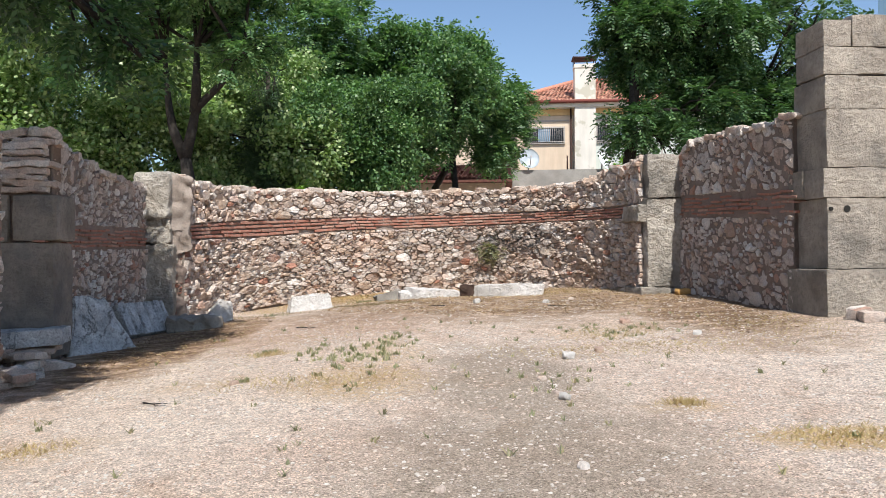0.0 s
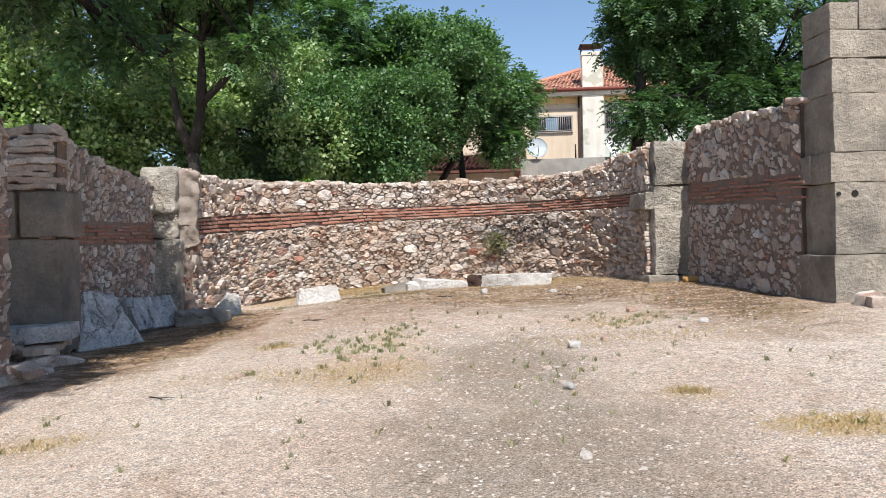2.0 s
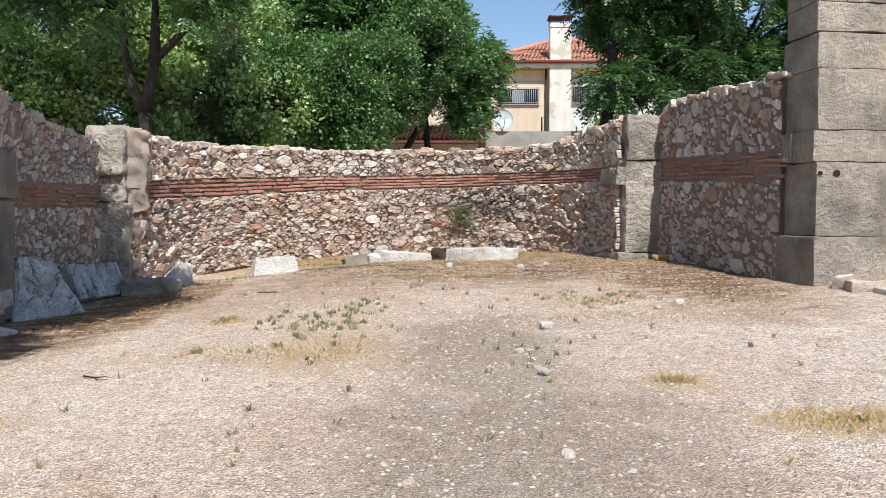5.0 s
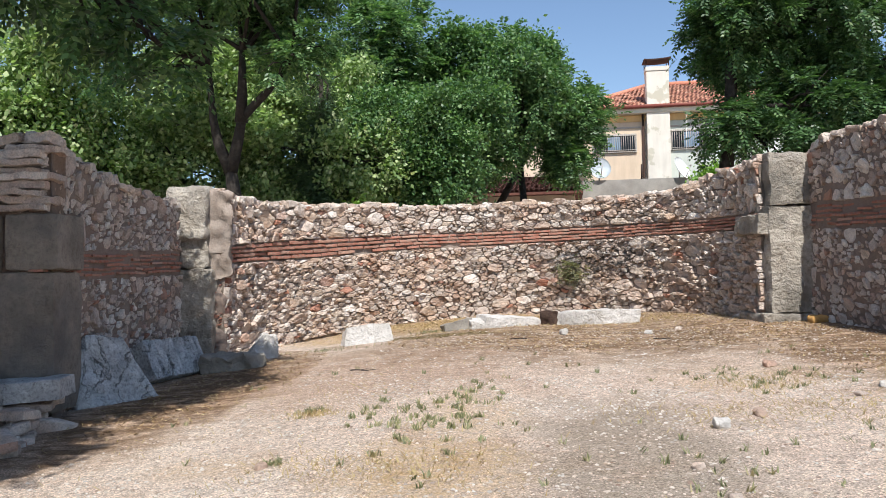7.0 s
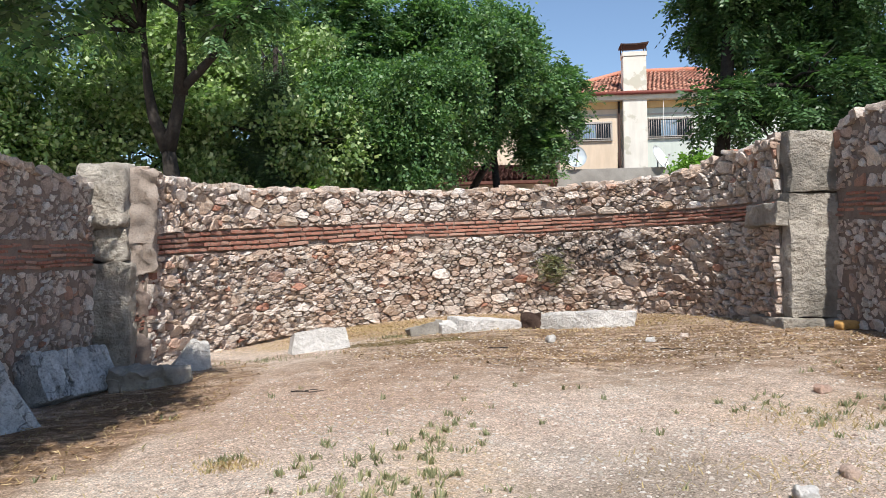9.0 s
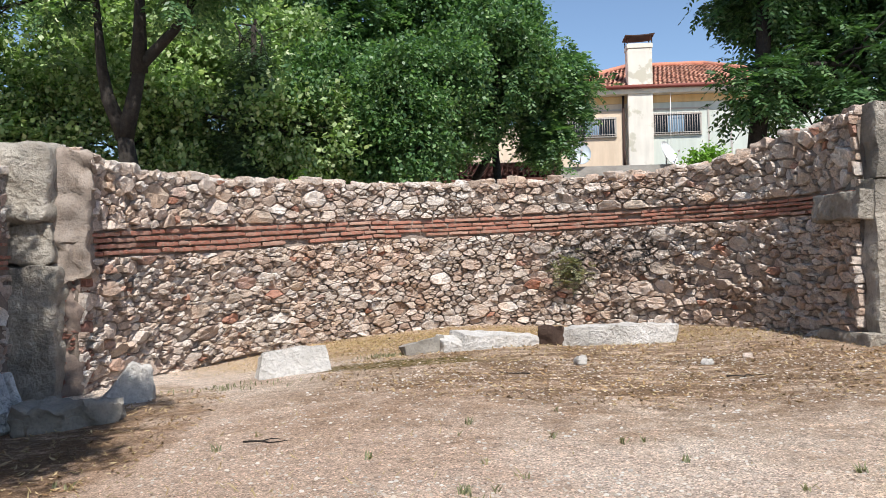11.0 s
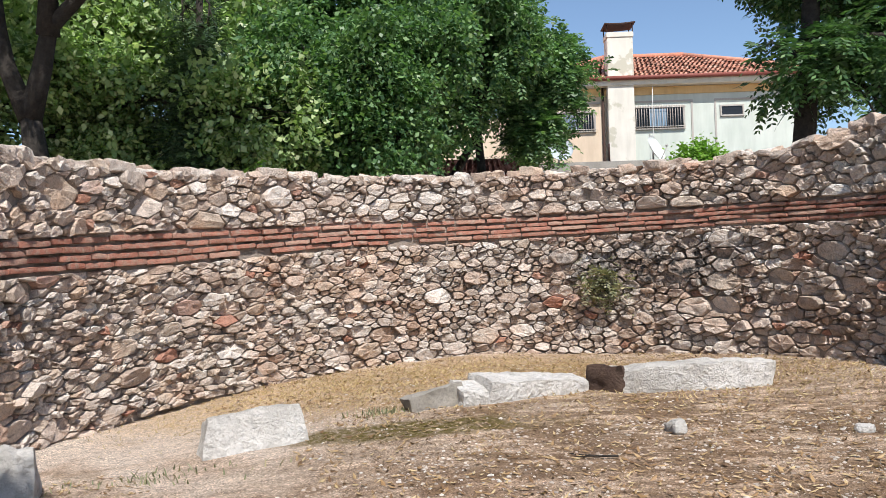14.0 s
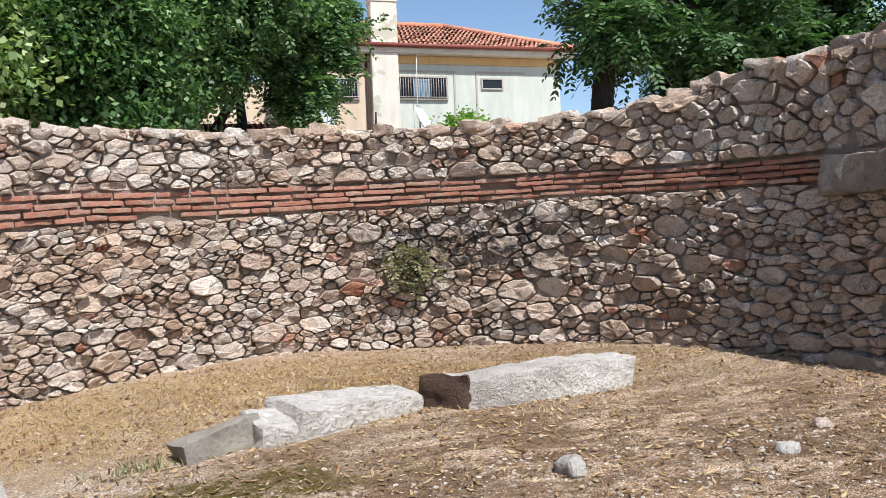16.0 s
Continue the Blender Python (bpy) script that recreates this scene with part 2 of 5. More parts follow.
def roof_material():
    m = Mat("clay_roof_tile", 0.85)
    base = m.ramp(m.island(), [(0.0, (0.58, 0.26, 0.17)), (0.5, (0.68, 0.35, 0.24)), (0.8, (0.50, 0.21, 0.135)), (1.0, (0.74, 0.46, 0.34))])
    n = m.noise(6, 5, 0.6, m.world())
    return m.done(m.mix(1.0, base, m.ramp(n, [(0.3, 0.7), (0.7, 1.1)]), "MULTIPLY"))


M_TILE = roof_material()


def leaf_material(name, stops, through=0.35):
    m = Mat(name, 0.45, 0.35)
    c = m.ramp(m.island(), stops)
    c = m.mix(0.55, c, m.mix(1.0, c, m.ramp(m.noise(0.8, 3, 0.6, m.world()), [(0.35, 0.55), (0.65, 1.25)]), "MULTIPLY"))
    m.done(c)
    tr = m.t.nodes.new("ShaderNodeBsdfTranslucent")
    m.put(tr.inputs[0], m.mix(1.0, c, (1.2, 1.4, 0.65), "MULTIPLY"))
    mx = m.t.nodes.new("ShaderNodeMixShader")
    mx.inputs[0].default_value = through
    m.t.links.new(m.b.outputs[0], mx.inputs[1])
    m.t.links.new(tr.outputs[0], mx.inputs[2])
    m.t.links.new(mx.outputs[0], m.t.nodes["Material Output"].inputs[0])
    return m.m


M_LEAF = leaf_material("pinnate_leaf", [(0.0, (0.045, 0.10, 0.04)), (0.5, (0.10, 0.19, 0.07)), (0.85, (0.17, 0.28, 0.11)), (1.0, (0.24, 0.33, 0.14))])
M_LEAFB = leaf_material("broad_leaf", [(0.0, (0.12, 0.19, 0.07)), (0.45, (0.24, 0.34, 0.13)), (0.85, (0.38, 0.47, 0.22)), (1.0, (0.58, 0.62, 0.38))])
M_LEAFD = leaf_material("dark_leaf", [(0.0, (0.04, 0.085, 0.032)), (0.6, (0.07, 0.14, 0.05)), (0.9, (0.11, 0.20, 0.075)), (1.0, (0.2, 0.28, 0.12))], 0.32)
M_CONIFER = leaf_material("conifer_needles", [(0.0, (0.045, 0.08, 0.04)), (0.7, (0.07, 0.12, 0.055)), (1.0, (0.11, 0.17, 0.08))], 0.2)
M_WEED = leaf_material("grey_green_weed", [(0.0, (0.17, 0.18, 0.10)), (0.5, (0.25, 0.25, 0.14)), (0.85, (0.36, 0.32, 0.19)), (1.0, (0.44, 0.35, 0.21))], 0.3)
M_BUSHLEAF = leaf_material("fresh_green_leaf", [(0.0, (0.12, 0.24, 0.03)), (1.0, (0.22, 0.36, 0.06))], 0.4)
M_DRY = leaf_material("dry_straw", [(0.0, (0.42, 0.31, 0.14)), (0.5, (0.52, 0.40, 0.21)), (1.0, (0.33, 0.21, 0.10))], 0.2)
M_DEADLEAF = leaf_material("fallen_leaf", [(0.0, (0.13, 0.07, 0.035)), (0.5, (0.28, 0.17, 0.08)), (0.8, (0.42, 0.29, 0.15)), (1.0, (0.52, 0.40, 0.23))], 0.1)
M_PEBBLE = rubble_stone("gravel_stone", [(0.0, (0.42, 0.34, 0.27)), (0.3, (0.56, 0.48, 0.40)), (0.6, (0.72, 0.66, 0.59)), (0.85, (0.82, 0.78, 0.72)), (1.0, (0.30, 0.21, 0.155))], 0.2)


def ground_material():
    m = Mat("dry_gravelly_ground", 0.95, 0.15)
    p = m.world()
    n0, n1, n2 = m.noise(0.45, 5, 0.6, p), m.noise(2.1, 6, 0.65, p), m.noise(14, 6, 0.7, p)
    n3 = m.noise(70, 4, 0.7, p)
    c = m.mix(m.step(n0, 0.35, 0.65), (0.60, 0.455, 0.355), (0.73, 0.61, 0.505))
    c = m.mix(m.math("MULTIPLY", m.step(m.noise(0.9, 6, 0.7, p, 0.5), 0.53, 0.66), 0.5), c, (0.46, 0.31, 0.21))
    c = m.mix(m.math("MULTIPLY", m.spot(p, -2.6, 10.5, 2.0, 1.6, n1, 0.8), 0.55), c, (0.50, 0.345, 0.25))
    # gravel grain
    cell = m.voronoi(105, p, "F1", "Color")
    sp = m.t.nodes.new("ShaderNodeSeparateColor")
    m.put(sp.inputs[0], cell)
    c = m.mix(0.75, c, m.mix(1.0, c, m.ramp(sp.outputs[0], [(0.0, 0.3), (0.2, 0.72), (0.6, 1.08), (0.85, 1.25), (1.0, 1.9)]), "MULTIPLY"))
    c = m.mix(1.0, c, m.ramp(n2, [(0.3, 0.6), (0.5, 1.0), (0.7, 1.15)]), "MULTIPLY")
    # trodden greyish strip
    worn = m.math("MAXIMUM", m.spot(p, 0.0, 7.0, 0.72, 1.8, n1, 0.7), m.spot(p, 0.2, 4.5, 1.0, 2.0, n1, 0.7))
    c = m.mix(m.math("MULTIPLY", m.math("MULTIPLY", worn, m.step(n2, 0.2, 0.6)), 0.8), c, m.mix(m.step(n3, 0.4, 0.6), (0.17, 0.13, 0.09), (0.34, 0.28, 0.21)))
    # straw-coloured dry grass
    straw = m.math("MAXIMUM", m.spot(p, -2.3, 16.3, 3.2, 1.5, n1, 0.8), m.spot(p, 2.1, 5.0, 0.5, 0.28, n1))
    for x, y, rx, ry, k in ((-1.3, 6.9, 0.55, 0.7, 0.8), (-1.25, 8.2, 0.4, 0.9, 0.5), (1.34, 5.9, 0.3, 0.2, 0.7), (-3.3, 5.2, 0.5, 0.3, 0.5), (-2.9, 7.1, 0.5, 0.25, 0.5), (1.3, 9.6, 0.7, 0.5, 0.4)):
        straw = m.math("MAXIMUM", straw, m.math("MULTIPLY", m.spot(p, x, y, rx, ry, n1, 0.9), k))
    c = m.mix(m.math("MULTIPLY", straw, m.step(n2, 0.3, 0.65)), c, (0.52, 0.345, 0.155))
    # moss and leaf mould, in streaks; the same brown also paints shade by the left wall
    streak = m.noise(3.4, 7, 0.72, m.stretch(p, (0.55, 1.5, 1)), 0.4)
    zone = m.math("MAXIMUM", m.spot(p, 0.2, 13.2, 3.2, 2.2, n1, 1.0), m.spot(p, 2.9, 11.3, 1.1, 2.8, n1, 0.8))
    # tree shadow beside the left wall, painted into the ground colour
    zone = m.math("MAXIMUM", zone, m.spot(p, -4.5, 10.2, 0.9, 2.8, n1, 0.6))
    zone = m.math("MAXIMUM", zone, m.math("MULTIPLY", m.spot(p, 0.4, 14.9, 3.4, 2.5, n1, 0.8), 0.6))
    c = m.mix(m.math("MULTIPLY", zone, 0.55), c, m.mix(1.0, c, (0.98, 0.80, 0.60), "MULTIPLY"))
    lit = m.math("MULTIPLY", zone, m.step(m.math("ADD", m.math("MULTIPLY", streak, 0.7), m.math("MULTIPLY", n2, 0.3)), 0.405, 0.51))
    c = m.mix(m.math("MULTIPLY", lit, 0.82), c, m.mix(m.step(n2, 0.4, 0.6), (0.085, 0.043, 0.021), (0.19, 0.115, 0.058)))
    edge = m.math("MULTIPLY", m.spot(p, -2.35, 13.9, 1.1, 0.28, n1, 0.5), m.step(n2, 0.3, 0.55))
    c = m.mix(edge, c, (0.13, 0.10, 0.025))
    c = m.mix(1.0, c, m.ramp(n3, [(0.32, 0.6), (0.5, 1.0), (0.68, 1.25)]), "MULTIPLY")
    m.bump(m.math("ADD", m.math("MULTIPLY", n3, 0.4), m.math("ADD", n2, m.voronoi(105, p))), 1.0, 0.02)
    return m.done(c)


M_GROUND = ground_material()

# ---------------------------------------------------------------- building helpers
CX, CY, RAD = -1.57, 13.85, 4.08                 # centre and radius of the apse
UX, UY, VX, VY = 0.987, 0.16, -0.16, 0.987       # across and along the nave
rng = random.Random(7)
nrg = np.random.default_rng(11)


def place(u, v, z=0.0):
    return Vector((CX + u * UX + v * VX, CY + u * UY + v * VY, z))


def smooth_interp(x, xs, ys):
    """Piecewise interpolation with soft joints."""
    return sum(float(np.interp(x + o, xs, ys)) for o in (-0.5, -0.25, 0, 0.25, 0.5)) / 5


def ground_z(x, y):
    b = smooth_interp(y, [-60, 0, 6, 9.3, 12.5, 16, 18, 90], [-0.9, 0, 0.36, 0.57, 0.73, 0.83, 0.85, 0.85])
    s = smooth_interp(x, [-60, -6, -4.8, -3, -1.8, 0.5, 1.6, 3.2, 6, 60], [-0.35, -0.3, -0.26, -0.11, 0, 0, 0.07, 0.13, 0.2, 0.3])
    t = max(0.0, 1 - math.hypot((x + 4.6) / 1.6, (y - 15.2) / 1.6))
    return b + s - 0.1 * t + 0.17 * max(0.0, 1 - math.hypot((x - 5.6) / 2.6, (y - 9.3) / 2.8)) + 0.025 * noise.noise((x * 0.7, y * 0.7, 0)) + 0.012 * noise.noise((x * 3, y * 3, 4))


def mesh_from(name, verts, faces, material, smooth=True, sharp=False):
    me = bpy.data.meshes.new(name)
    me.from_pydata(verts.tolist() if isinstance(verts, np.ndarray) else verts, [], faces.tolist() if isinstance(faces, np.ndarray) else faces)
    if smooth:
        me.polygons.foreach_set("use_smooth", [True] * len(me.polygons))
        if sharp:
            me.set_sharp_from_angle(angle=radians(42))
    me.materials.append(material)
    return me


def part(name, bm, material, parent, label=""):
    """One mesh object under a thing or a part; takes a bmesh or a ready mesh."""
    if isinstance(bm, bmesh.types.BMesh):
        me = bpy.data.meshes.new(name)
        bm.to_mesh(me)
        bm.free()
        me.materials.append(material)
    else:
        me = bm
    ob = new(name, me)
    if parent:
        ob.parent = parent
    if label:
        ob["label"] = label
    return ob


def empty(name, loc=(0, 0, 0), label="", category="", group="", kind=""):
    ob = new(name)
    ob.location = loc
    ob.empty_display_size = 0.1
    return tagged(ob, label, category, group, kind)


def box_bm(x0, x1, y0, y1, z0, z1, bevel=0.0):
    bm = bmesh.new()
    bmesh.ops.create_cube(bm, size=1)
    for v in bm.verts:
        v.co = Vector(((x0 + x1) / 2 + v.co.x * (x1 - x0), (y0 + y1) / 2 + v.co.y * (y1 - y0), (z0 + z1) / 2 + v.co.z * (z1 - z0)))
    if bevel:
        bmesh.ops.bevel(bm, geom=bm.edges[:], offset=bevel, segments=2, affect="EDGES")
    return bm


def tube_bm(points, radii, sides=7, bm=None):
    """A tapered tube along points."""
    bm = bm or bmesh.new()
    rings = []
    for i, p in enumerate(points):
        a = points[min(i + 1, len(points) - 1)] - points[max(i - 1, 0)]
        q = a.to_track_quat("Z", "Y")
        rings.append([bm.verts.new(p + q @ Vector((radii[i] * math.cos(k * math.tau / sides), radii[i] * math.sin(k * math.tau / sides), 0))) for k in range(sides)])
    for r0, r1 in zip(rings, rings[1:]):
        for k in range(sides):
            bm.faces.new((r0[k], r0[(k + 1) % sides], r1[(k + 1) % sides], r1[k])).smooth = True
    bm.faces.new(rings[-1])
    bm.faces.new(rings[0][::-1])
    return bm


def rough_box(size, cut=5, rnd=0.03, amp=0.015, freq=4.0, seed=0, taper=(1, 1), skew=(0, 0), warp=None):
    """A worn block: a box with rounded edges and uneven faces, centred, with its base at z = 0."""
    sx, sy, sz = (s / 2 for s in size)
    n = [max(2, min(44, int(round(s / max(size) * cut)) + 1)) for s in size]
    idx, verts, faces = {}, [], []

    def vert(i, j, k):
        if (i, j, k) not in idx:
            p = Vector((-sx + 2 * sx * i / n[0], -sy + 2 * sy * j / n[1], -sz + 2 * sz * k / n[2]))
            q = Vector([max(-(h - rnd), min(h - rnd, c)) for c, h in zip(p, (sx, sy, sz))])
            d = p - q
            if d.length > 1e-6:
                p = q + d.normalized() * rnd
            nz = noise.noise_vector(p * freq + Vector((seed * 3.7, seed * 1.3, seed)))
            n2 = noise.noise_vector(p * freq * 3.1 + Vector((seed, seed * 2.1, 9)))
            p += nz * amp + n2 * amp * 0.45
            f = (p.z + sz) / (2 * sz)
            p.x = p.x * (1 + (taper[0] - 1) * f) + skew[0] * f
            p.y = p.y * (1 + (taper[1] - 1) * f) + skew[1] * f
            if warp:
                p = warp(p)
            idx[i, j, k] = len(verts)
            verts.append((p.x, p.y, p.z + sz))
        return idx[i, j, k]

    for a in range(3):
        b, c = (a + 1) % 3, (a + 2) % 3
        for side in (0, n[a]):
            for i in range(n[b]):
                for j in range(n[c]):
                    quad = []
                    for di, dj in ((0, 0), (1, 0), (1, 1), (0, 1)):
                        t = [0, 0, 0]
                        t[a], t[b], t[c] = side, i + di, j + dj
                        quad.append(vert(*t))
                    faces.append(quad if side else quad[::-1])
    return verts, faces


def rock_mesh(name, size, material, **kw):
    v, f = rough_box(size, **kw)
    return mesh_from(name, v, f, material, True, True)


def uv_pose(u, v, z, turn=0.0, tx=0.0, ty=0.0):
    """A pose in the nave's own axes."""
    p = place(u, v, z)
    return pose(p.x, p.y, p.z, tx, ty, math.degrees(math.atan2(UY, UX)) + turn)


# ---------------------------------------------------------------- rubble masonry
def rubble_cells(s0, s1, h, mean, aspect, r):
    """Irregular stone outlines that fill s0..s1 by 0..h: weighted cells round scattered seeds."""
    seeds = []
    pts = np.zeros((0, 3))
    misses = 0
    while misses < 260:
        k = r.choice((0.34, 0.42, 0.5, 0.62, 0.8, 0.9, 1.0, 1.15, 1.45, 1.8)) * mean / 2
        c = (r.uniform(s0, s1), r.uniform(0, h) * aspect, k)
        if len(pts) and (np.hypot(pts[:, 0] - c[0], pts[:, 1] - c[1]) < (pts[:, 2] + k) * 0.86).any():
            misses += 1
            continue
        misses = 0
        pts = np.vstack([pts, c])
    cells = []
    for i, (x, y, k) in enumerate(pts):
        poly = [(s0, 0.0), (s1, 0.0), (s1, h * aspect), (s0, h * aspect)]
        d2 = (pts[:, 0] - x) ** 2 + (pts[:, 1] - y) ** 2
        for j in np.argsort(d2)[1:26]:
            nx, ny = pts[j, 0] - x, pts[j, 1] - y
            w = 0.5 + (k * k - pts[j, 2] ** 2) / (2 * d2[j])
            mx, my = x + nx * w, y + ny * w
            out = []
            for a, b in zip(poly, poly[1:] + poly[:1]):
                da = (a[0] - mx) * nx + (a[1] - my) * ny
                db = (b[0] - mx) * nx + (b[1] - my) * ny
                if da <= 0:
                    out.append(a)
                if da * db < 0:
                    f = da / (da - db)
                    out.append((a[0] + (b[0] - a[0]) * f, a[1] + (b[1] - a[1]) * f))
            poly = out
            if len(poly) < 3:
                break
        if len(poly) >= 3:
            cells.append([(px, py / aspect) for px, py in poly])
    return cells


def stone_from_cell(cell, gap, proud, to_world, r):
    """A rounded stone on a cell of the wall's face: (verts, faces) in the world."""
    cx, cy = sum(p[0] for p in cell) / len(cell), sum(p[1] for p in cell) / len(cell)
    ext = max(max(abs(p[0] - cx), abs(p[1] - cy)) for p in cell)
    if ext < gap * 1.6:
        return None
    ring = []
    for i, p in enumerate(cell):
        q = cell[(i + 1) % len(cell)]
        if math.hypot(p[0] - q[0], p[1] - q[1]) < 0.012:
            continue
        ring += [(p[0] * 0.93 + q[0] * 0.07, p[1] * 0.93 + q[1] * 0.07), (p[0] * 0.45 + q[0] * 0.55, p[1] * 0.45 + q[1] * 0.55)]
    if len(ring) < 5:
        return None
    n = len(ring)
    shrink = max(0.3, 1 - gap / ext)
    lift = proud * r.uniform(0.1, 1.4)
    tx, ty = r.uniform(-0.4, 0.4), r.uniform(-0.3, 0.45)
    jx, jy = r.uniform(-0.2, 0.2), r.uniform(-0.2, 0.2)
    verts = []
    for f, d in ((1.0, -0.06), (0.995, lift * 0.7), (0.9, lift), (0.45, lift * 1.03)):
        for x, y in ring:
            dx, dy = (x - cx) * shrink * f, (y - cy) * shrink * f
            wob = noise.noise((x * 14 + 5, y * 14, d * 9)) * 0.017 + noise.noise((x * 33, y * 33 + 5, d * 20)) * 0.012
            dd = d + (dx * tx + dy * ty) * (1 if d > 0 else 0) + (wob * 1.2 if d > 0 else 0)
            k = ext * (1 - f)
            verts.append(to_world(cx + dx + wob * 0.9 + jx * k, cy + dy + wob * 1.1 + jy * k, dd))
    verts.append(to_world(cx + jx * ext, cy + jy * ext, lift * 1.05 + noise.noise((cx * 9, cy * 9, 1)) * 0.015))
    faces = []
    for k in range(3):
        for i in range(n):
            a, b = k * n + i, k * n + (i + 1) % n
            faces.append((a, b, b + n, a + n))
    faces += [(3 * n + i, 3 * n + (i + 1) % n, 4 * n) for i in range(n)]
    return verts, faces


def lay_rubble(wall, s0, s1, lo, hi, mean, gap, proud, to_world, material, near, seed, aspect=1.45):
    """Stones between the heights lo(s) and hi(s): those that near(s, z) picks are single objects under the wall, the rest one mesh."""
    r = random.Random(seed)
    h = sum(hi(s0 + (s1 - s0) * k / 20) - lo(s0 + (s1 - s0) * k / 20) for k in range(21)) / 21
    allv, allf, made = [], [], 0

    def real(s, z, d):
        a, b = lo(s), hi(s)
        return to_world(s, a + (b - a) * z / h, d)

    for cell in rubble_cells(s0, s1, h, mean, aspect, r):
        got = stone_from_cell(cell, gap * r.uniform(0.35, 1.8), proud, real, r)
        if not got:
            continue
        v, f = got
        s = sum(p[0] for p in cell) / len(cell)
        z = sum(p[1] for p in cell) / len(cell)
        if near(s, z) and made < 290:
            made += 1
            single("stone", v, f, material, wall)
        else:
            o = len(allv)
            allv += v
            allf += [tuple(i + o for i in q) for q in f]
    return allv, allf


def single(name, v, f, material, parent):
    """One stone as an object of its own, its origin in its middle."""
    c = Vector([sum(p[i] for p in v) / len(v) for i in range(3)])
    ob = new(name, mesh_from(name, [tuple(Vector(p) - c) for p in v], f, material, False))
    ob.parent = parent
    ob.location = c
    return ob


# ---------------------------------------------------------------- ground
def axis(lo, hi, a, b, fine, coarse):
    """Grid lines that are close together between a and b and spread out towards lo and hi."""
    xs = list(np.arange(a, b, fine))
    left, right = [a], [b]
    while left[-1] > lo:
        left.append(left[-1] - (coarse if a - left[-1] < 12 else coarse * 12))
    while right[-1] < hi:
        right.append(right[-1] + (coarse if right[-1] - b < 12 else coarse * 12))
    return left[:0:-1] + xs + right


gx, gy = axis(-300, 300, -7, 6.5, 0.11, 1.5), axis(-200, 400, -1.5, 19, 0.11, 1.5)
gv = [(x, y, ground_z(x, y)) for y in gy for x in gx]
w = len(gx)
gf = [(j * w + i, j * w + i + 1, (j + 1) * w + i + 1, (j + 1) * w + i) for j in range(len(gy) - 1) for i in range(w - 1)]
tagged(new("ground", mesh_from("ground", gv, gf, M_GROUND)), "dry pale gravelly earth with straw and moss patches", "ground", kind="structure")


# ---------------------------------------------------------------- the apse wall
def apse_top(s):
    a = math.degrees(s / RAD)
    return float(np.interp(a, [-100, -88, -74, -50, -26, 0, 40, 58, 66, 76, 84, 95], [3.1, 3.08, 3.0, 3.03, 3.1, 3.11, 3.12, 3.12, 3.2, 3.29, 3.32, 3.35])) - 0.05 + 0.03 * noise.noise((s * 1.7, 3, 0))


def band_top(s):
    return float(np.interp(math.degrees(s / RAD), [-95, -82, -50, -16, 7, 30, 50, 95], [2.16, 2.19, 2.37, 2.5, 2.54, 2.56, 2.55, 2.49]))


def band_low(s):
    return float(np.interp(math.degrees(s / RAD), [-95, -82, -50, -16, 18, 50, 95], [1.89, 1.92, 2.03, 2.22, 2.29, 2.33, 2.28]))


def apse_base(s):
    return float(np.interp(math.degrees(s / RAD), [-95, -80, -65, -48, -26, 0, 20, 50, 95], [0.45, 0.5, 0.55, 0.72, 0.78, 0.82, 0.82, 0.74, 0.76])) - 0.15


def apse_world(s, z, d):
    a, r = s / RAD, RAD - d
    return tuple(place(r * math.sin(a), r * math.cos(a), z))


def wall_core(name, s0, s1, low, top, to_world, thick, material, parent, step=0.09, core_out=-0.006, uneven=0.02):
    """The mortared core of a wall, between its uneven face and its back."""
    ns = int((s1 - s0) / step) + 1
    ss = [s0 + (s1 - s0) * i / ns for i in range(ns + 1)]
    nz = 24
    verts, faces = [], []
    for s in ss:
        lo, hi = low(s) - 0.35, top(s)
        row = [(hi * k / nz + lo * (1 - k / nz), core_out + uneven * noise.noise((s * 3, k * 0.35, 2)) + 0.016 * noise.noise((s * 15, k * 1.6, 7))) for k in range(nz + 1)]
        row += [(hi + 0.02 * noise.noise((s * 6, 2.2, k)), -thick * k / 4) for k in (1, 2, 3)] + [(hi, -thick), (lo, -thick)]
        verts += [to_world(s, z, d) for z, d in row]
    m = nz + 6
    for i in range(ns):
        for k in range(m - 1):
            faces.append((i * m + k, (i + 1) * m + k, (i + 1) * m + k + 1, i * m + k + 1))
        faces.append((i * m + m - 1, (i + 1) * m + m - 1, (i + 1) * m, i * m))
    faces += [tuple(range(m - 1, -1, -1)), tuple(range(ns * m, ns * m + m))]
    return part(name, mesh_from(name, verts, faces, material), None, parent)


S0, S1 = -math.radians(88) * RAD, math.radians(96) * RAD
apse = empty("wall_apse", (0, 0, 0), "curved rubble stone apse wall with a red brick band", "wall", kind="structure")
wall_core("wall_core", S0, S1, apse_base, apse_top, apse_world, 0.75, M_MORTAR, apse, 0.07, -0.016, 0.05)
stuff_v, stuff_f = [], []


def add_stuff(v, f):
    o = len(stuff_v)
    stuff_v.extend(v)
    stuff_f.extend(tuple(i + o for i in q) for q in f)


add_stuff(*lay_rubble(apse, S0, S1, apse_base, lambda s: band_low(s) - 0.015, 0.205, 0.012, 0.065, apse_world, M_STONE, lambda s, z: -1.5 < s < 1.4, 3, 1.85))
add_stuff(*lay_rubble(apse, S0, S1, lambda s: band_top(s) + 0.015, lambda s: apse_top(s) + 0.02, 0.235, 0.015, 0.06, apse_world, M_STONE, lambda s, z: False, 4, 1.5))
ob = part("rubble_stones", mesh_from("rubble_stones", stuff_v, stuff_f, M_STONE, False), None, apse)
ob["kind"] = "stuff"

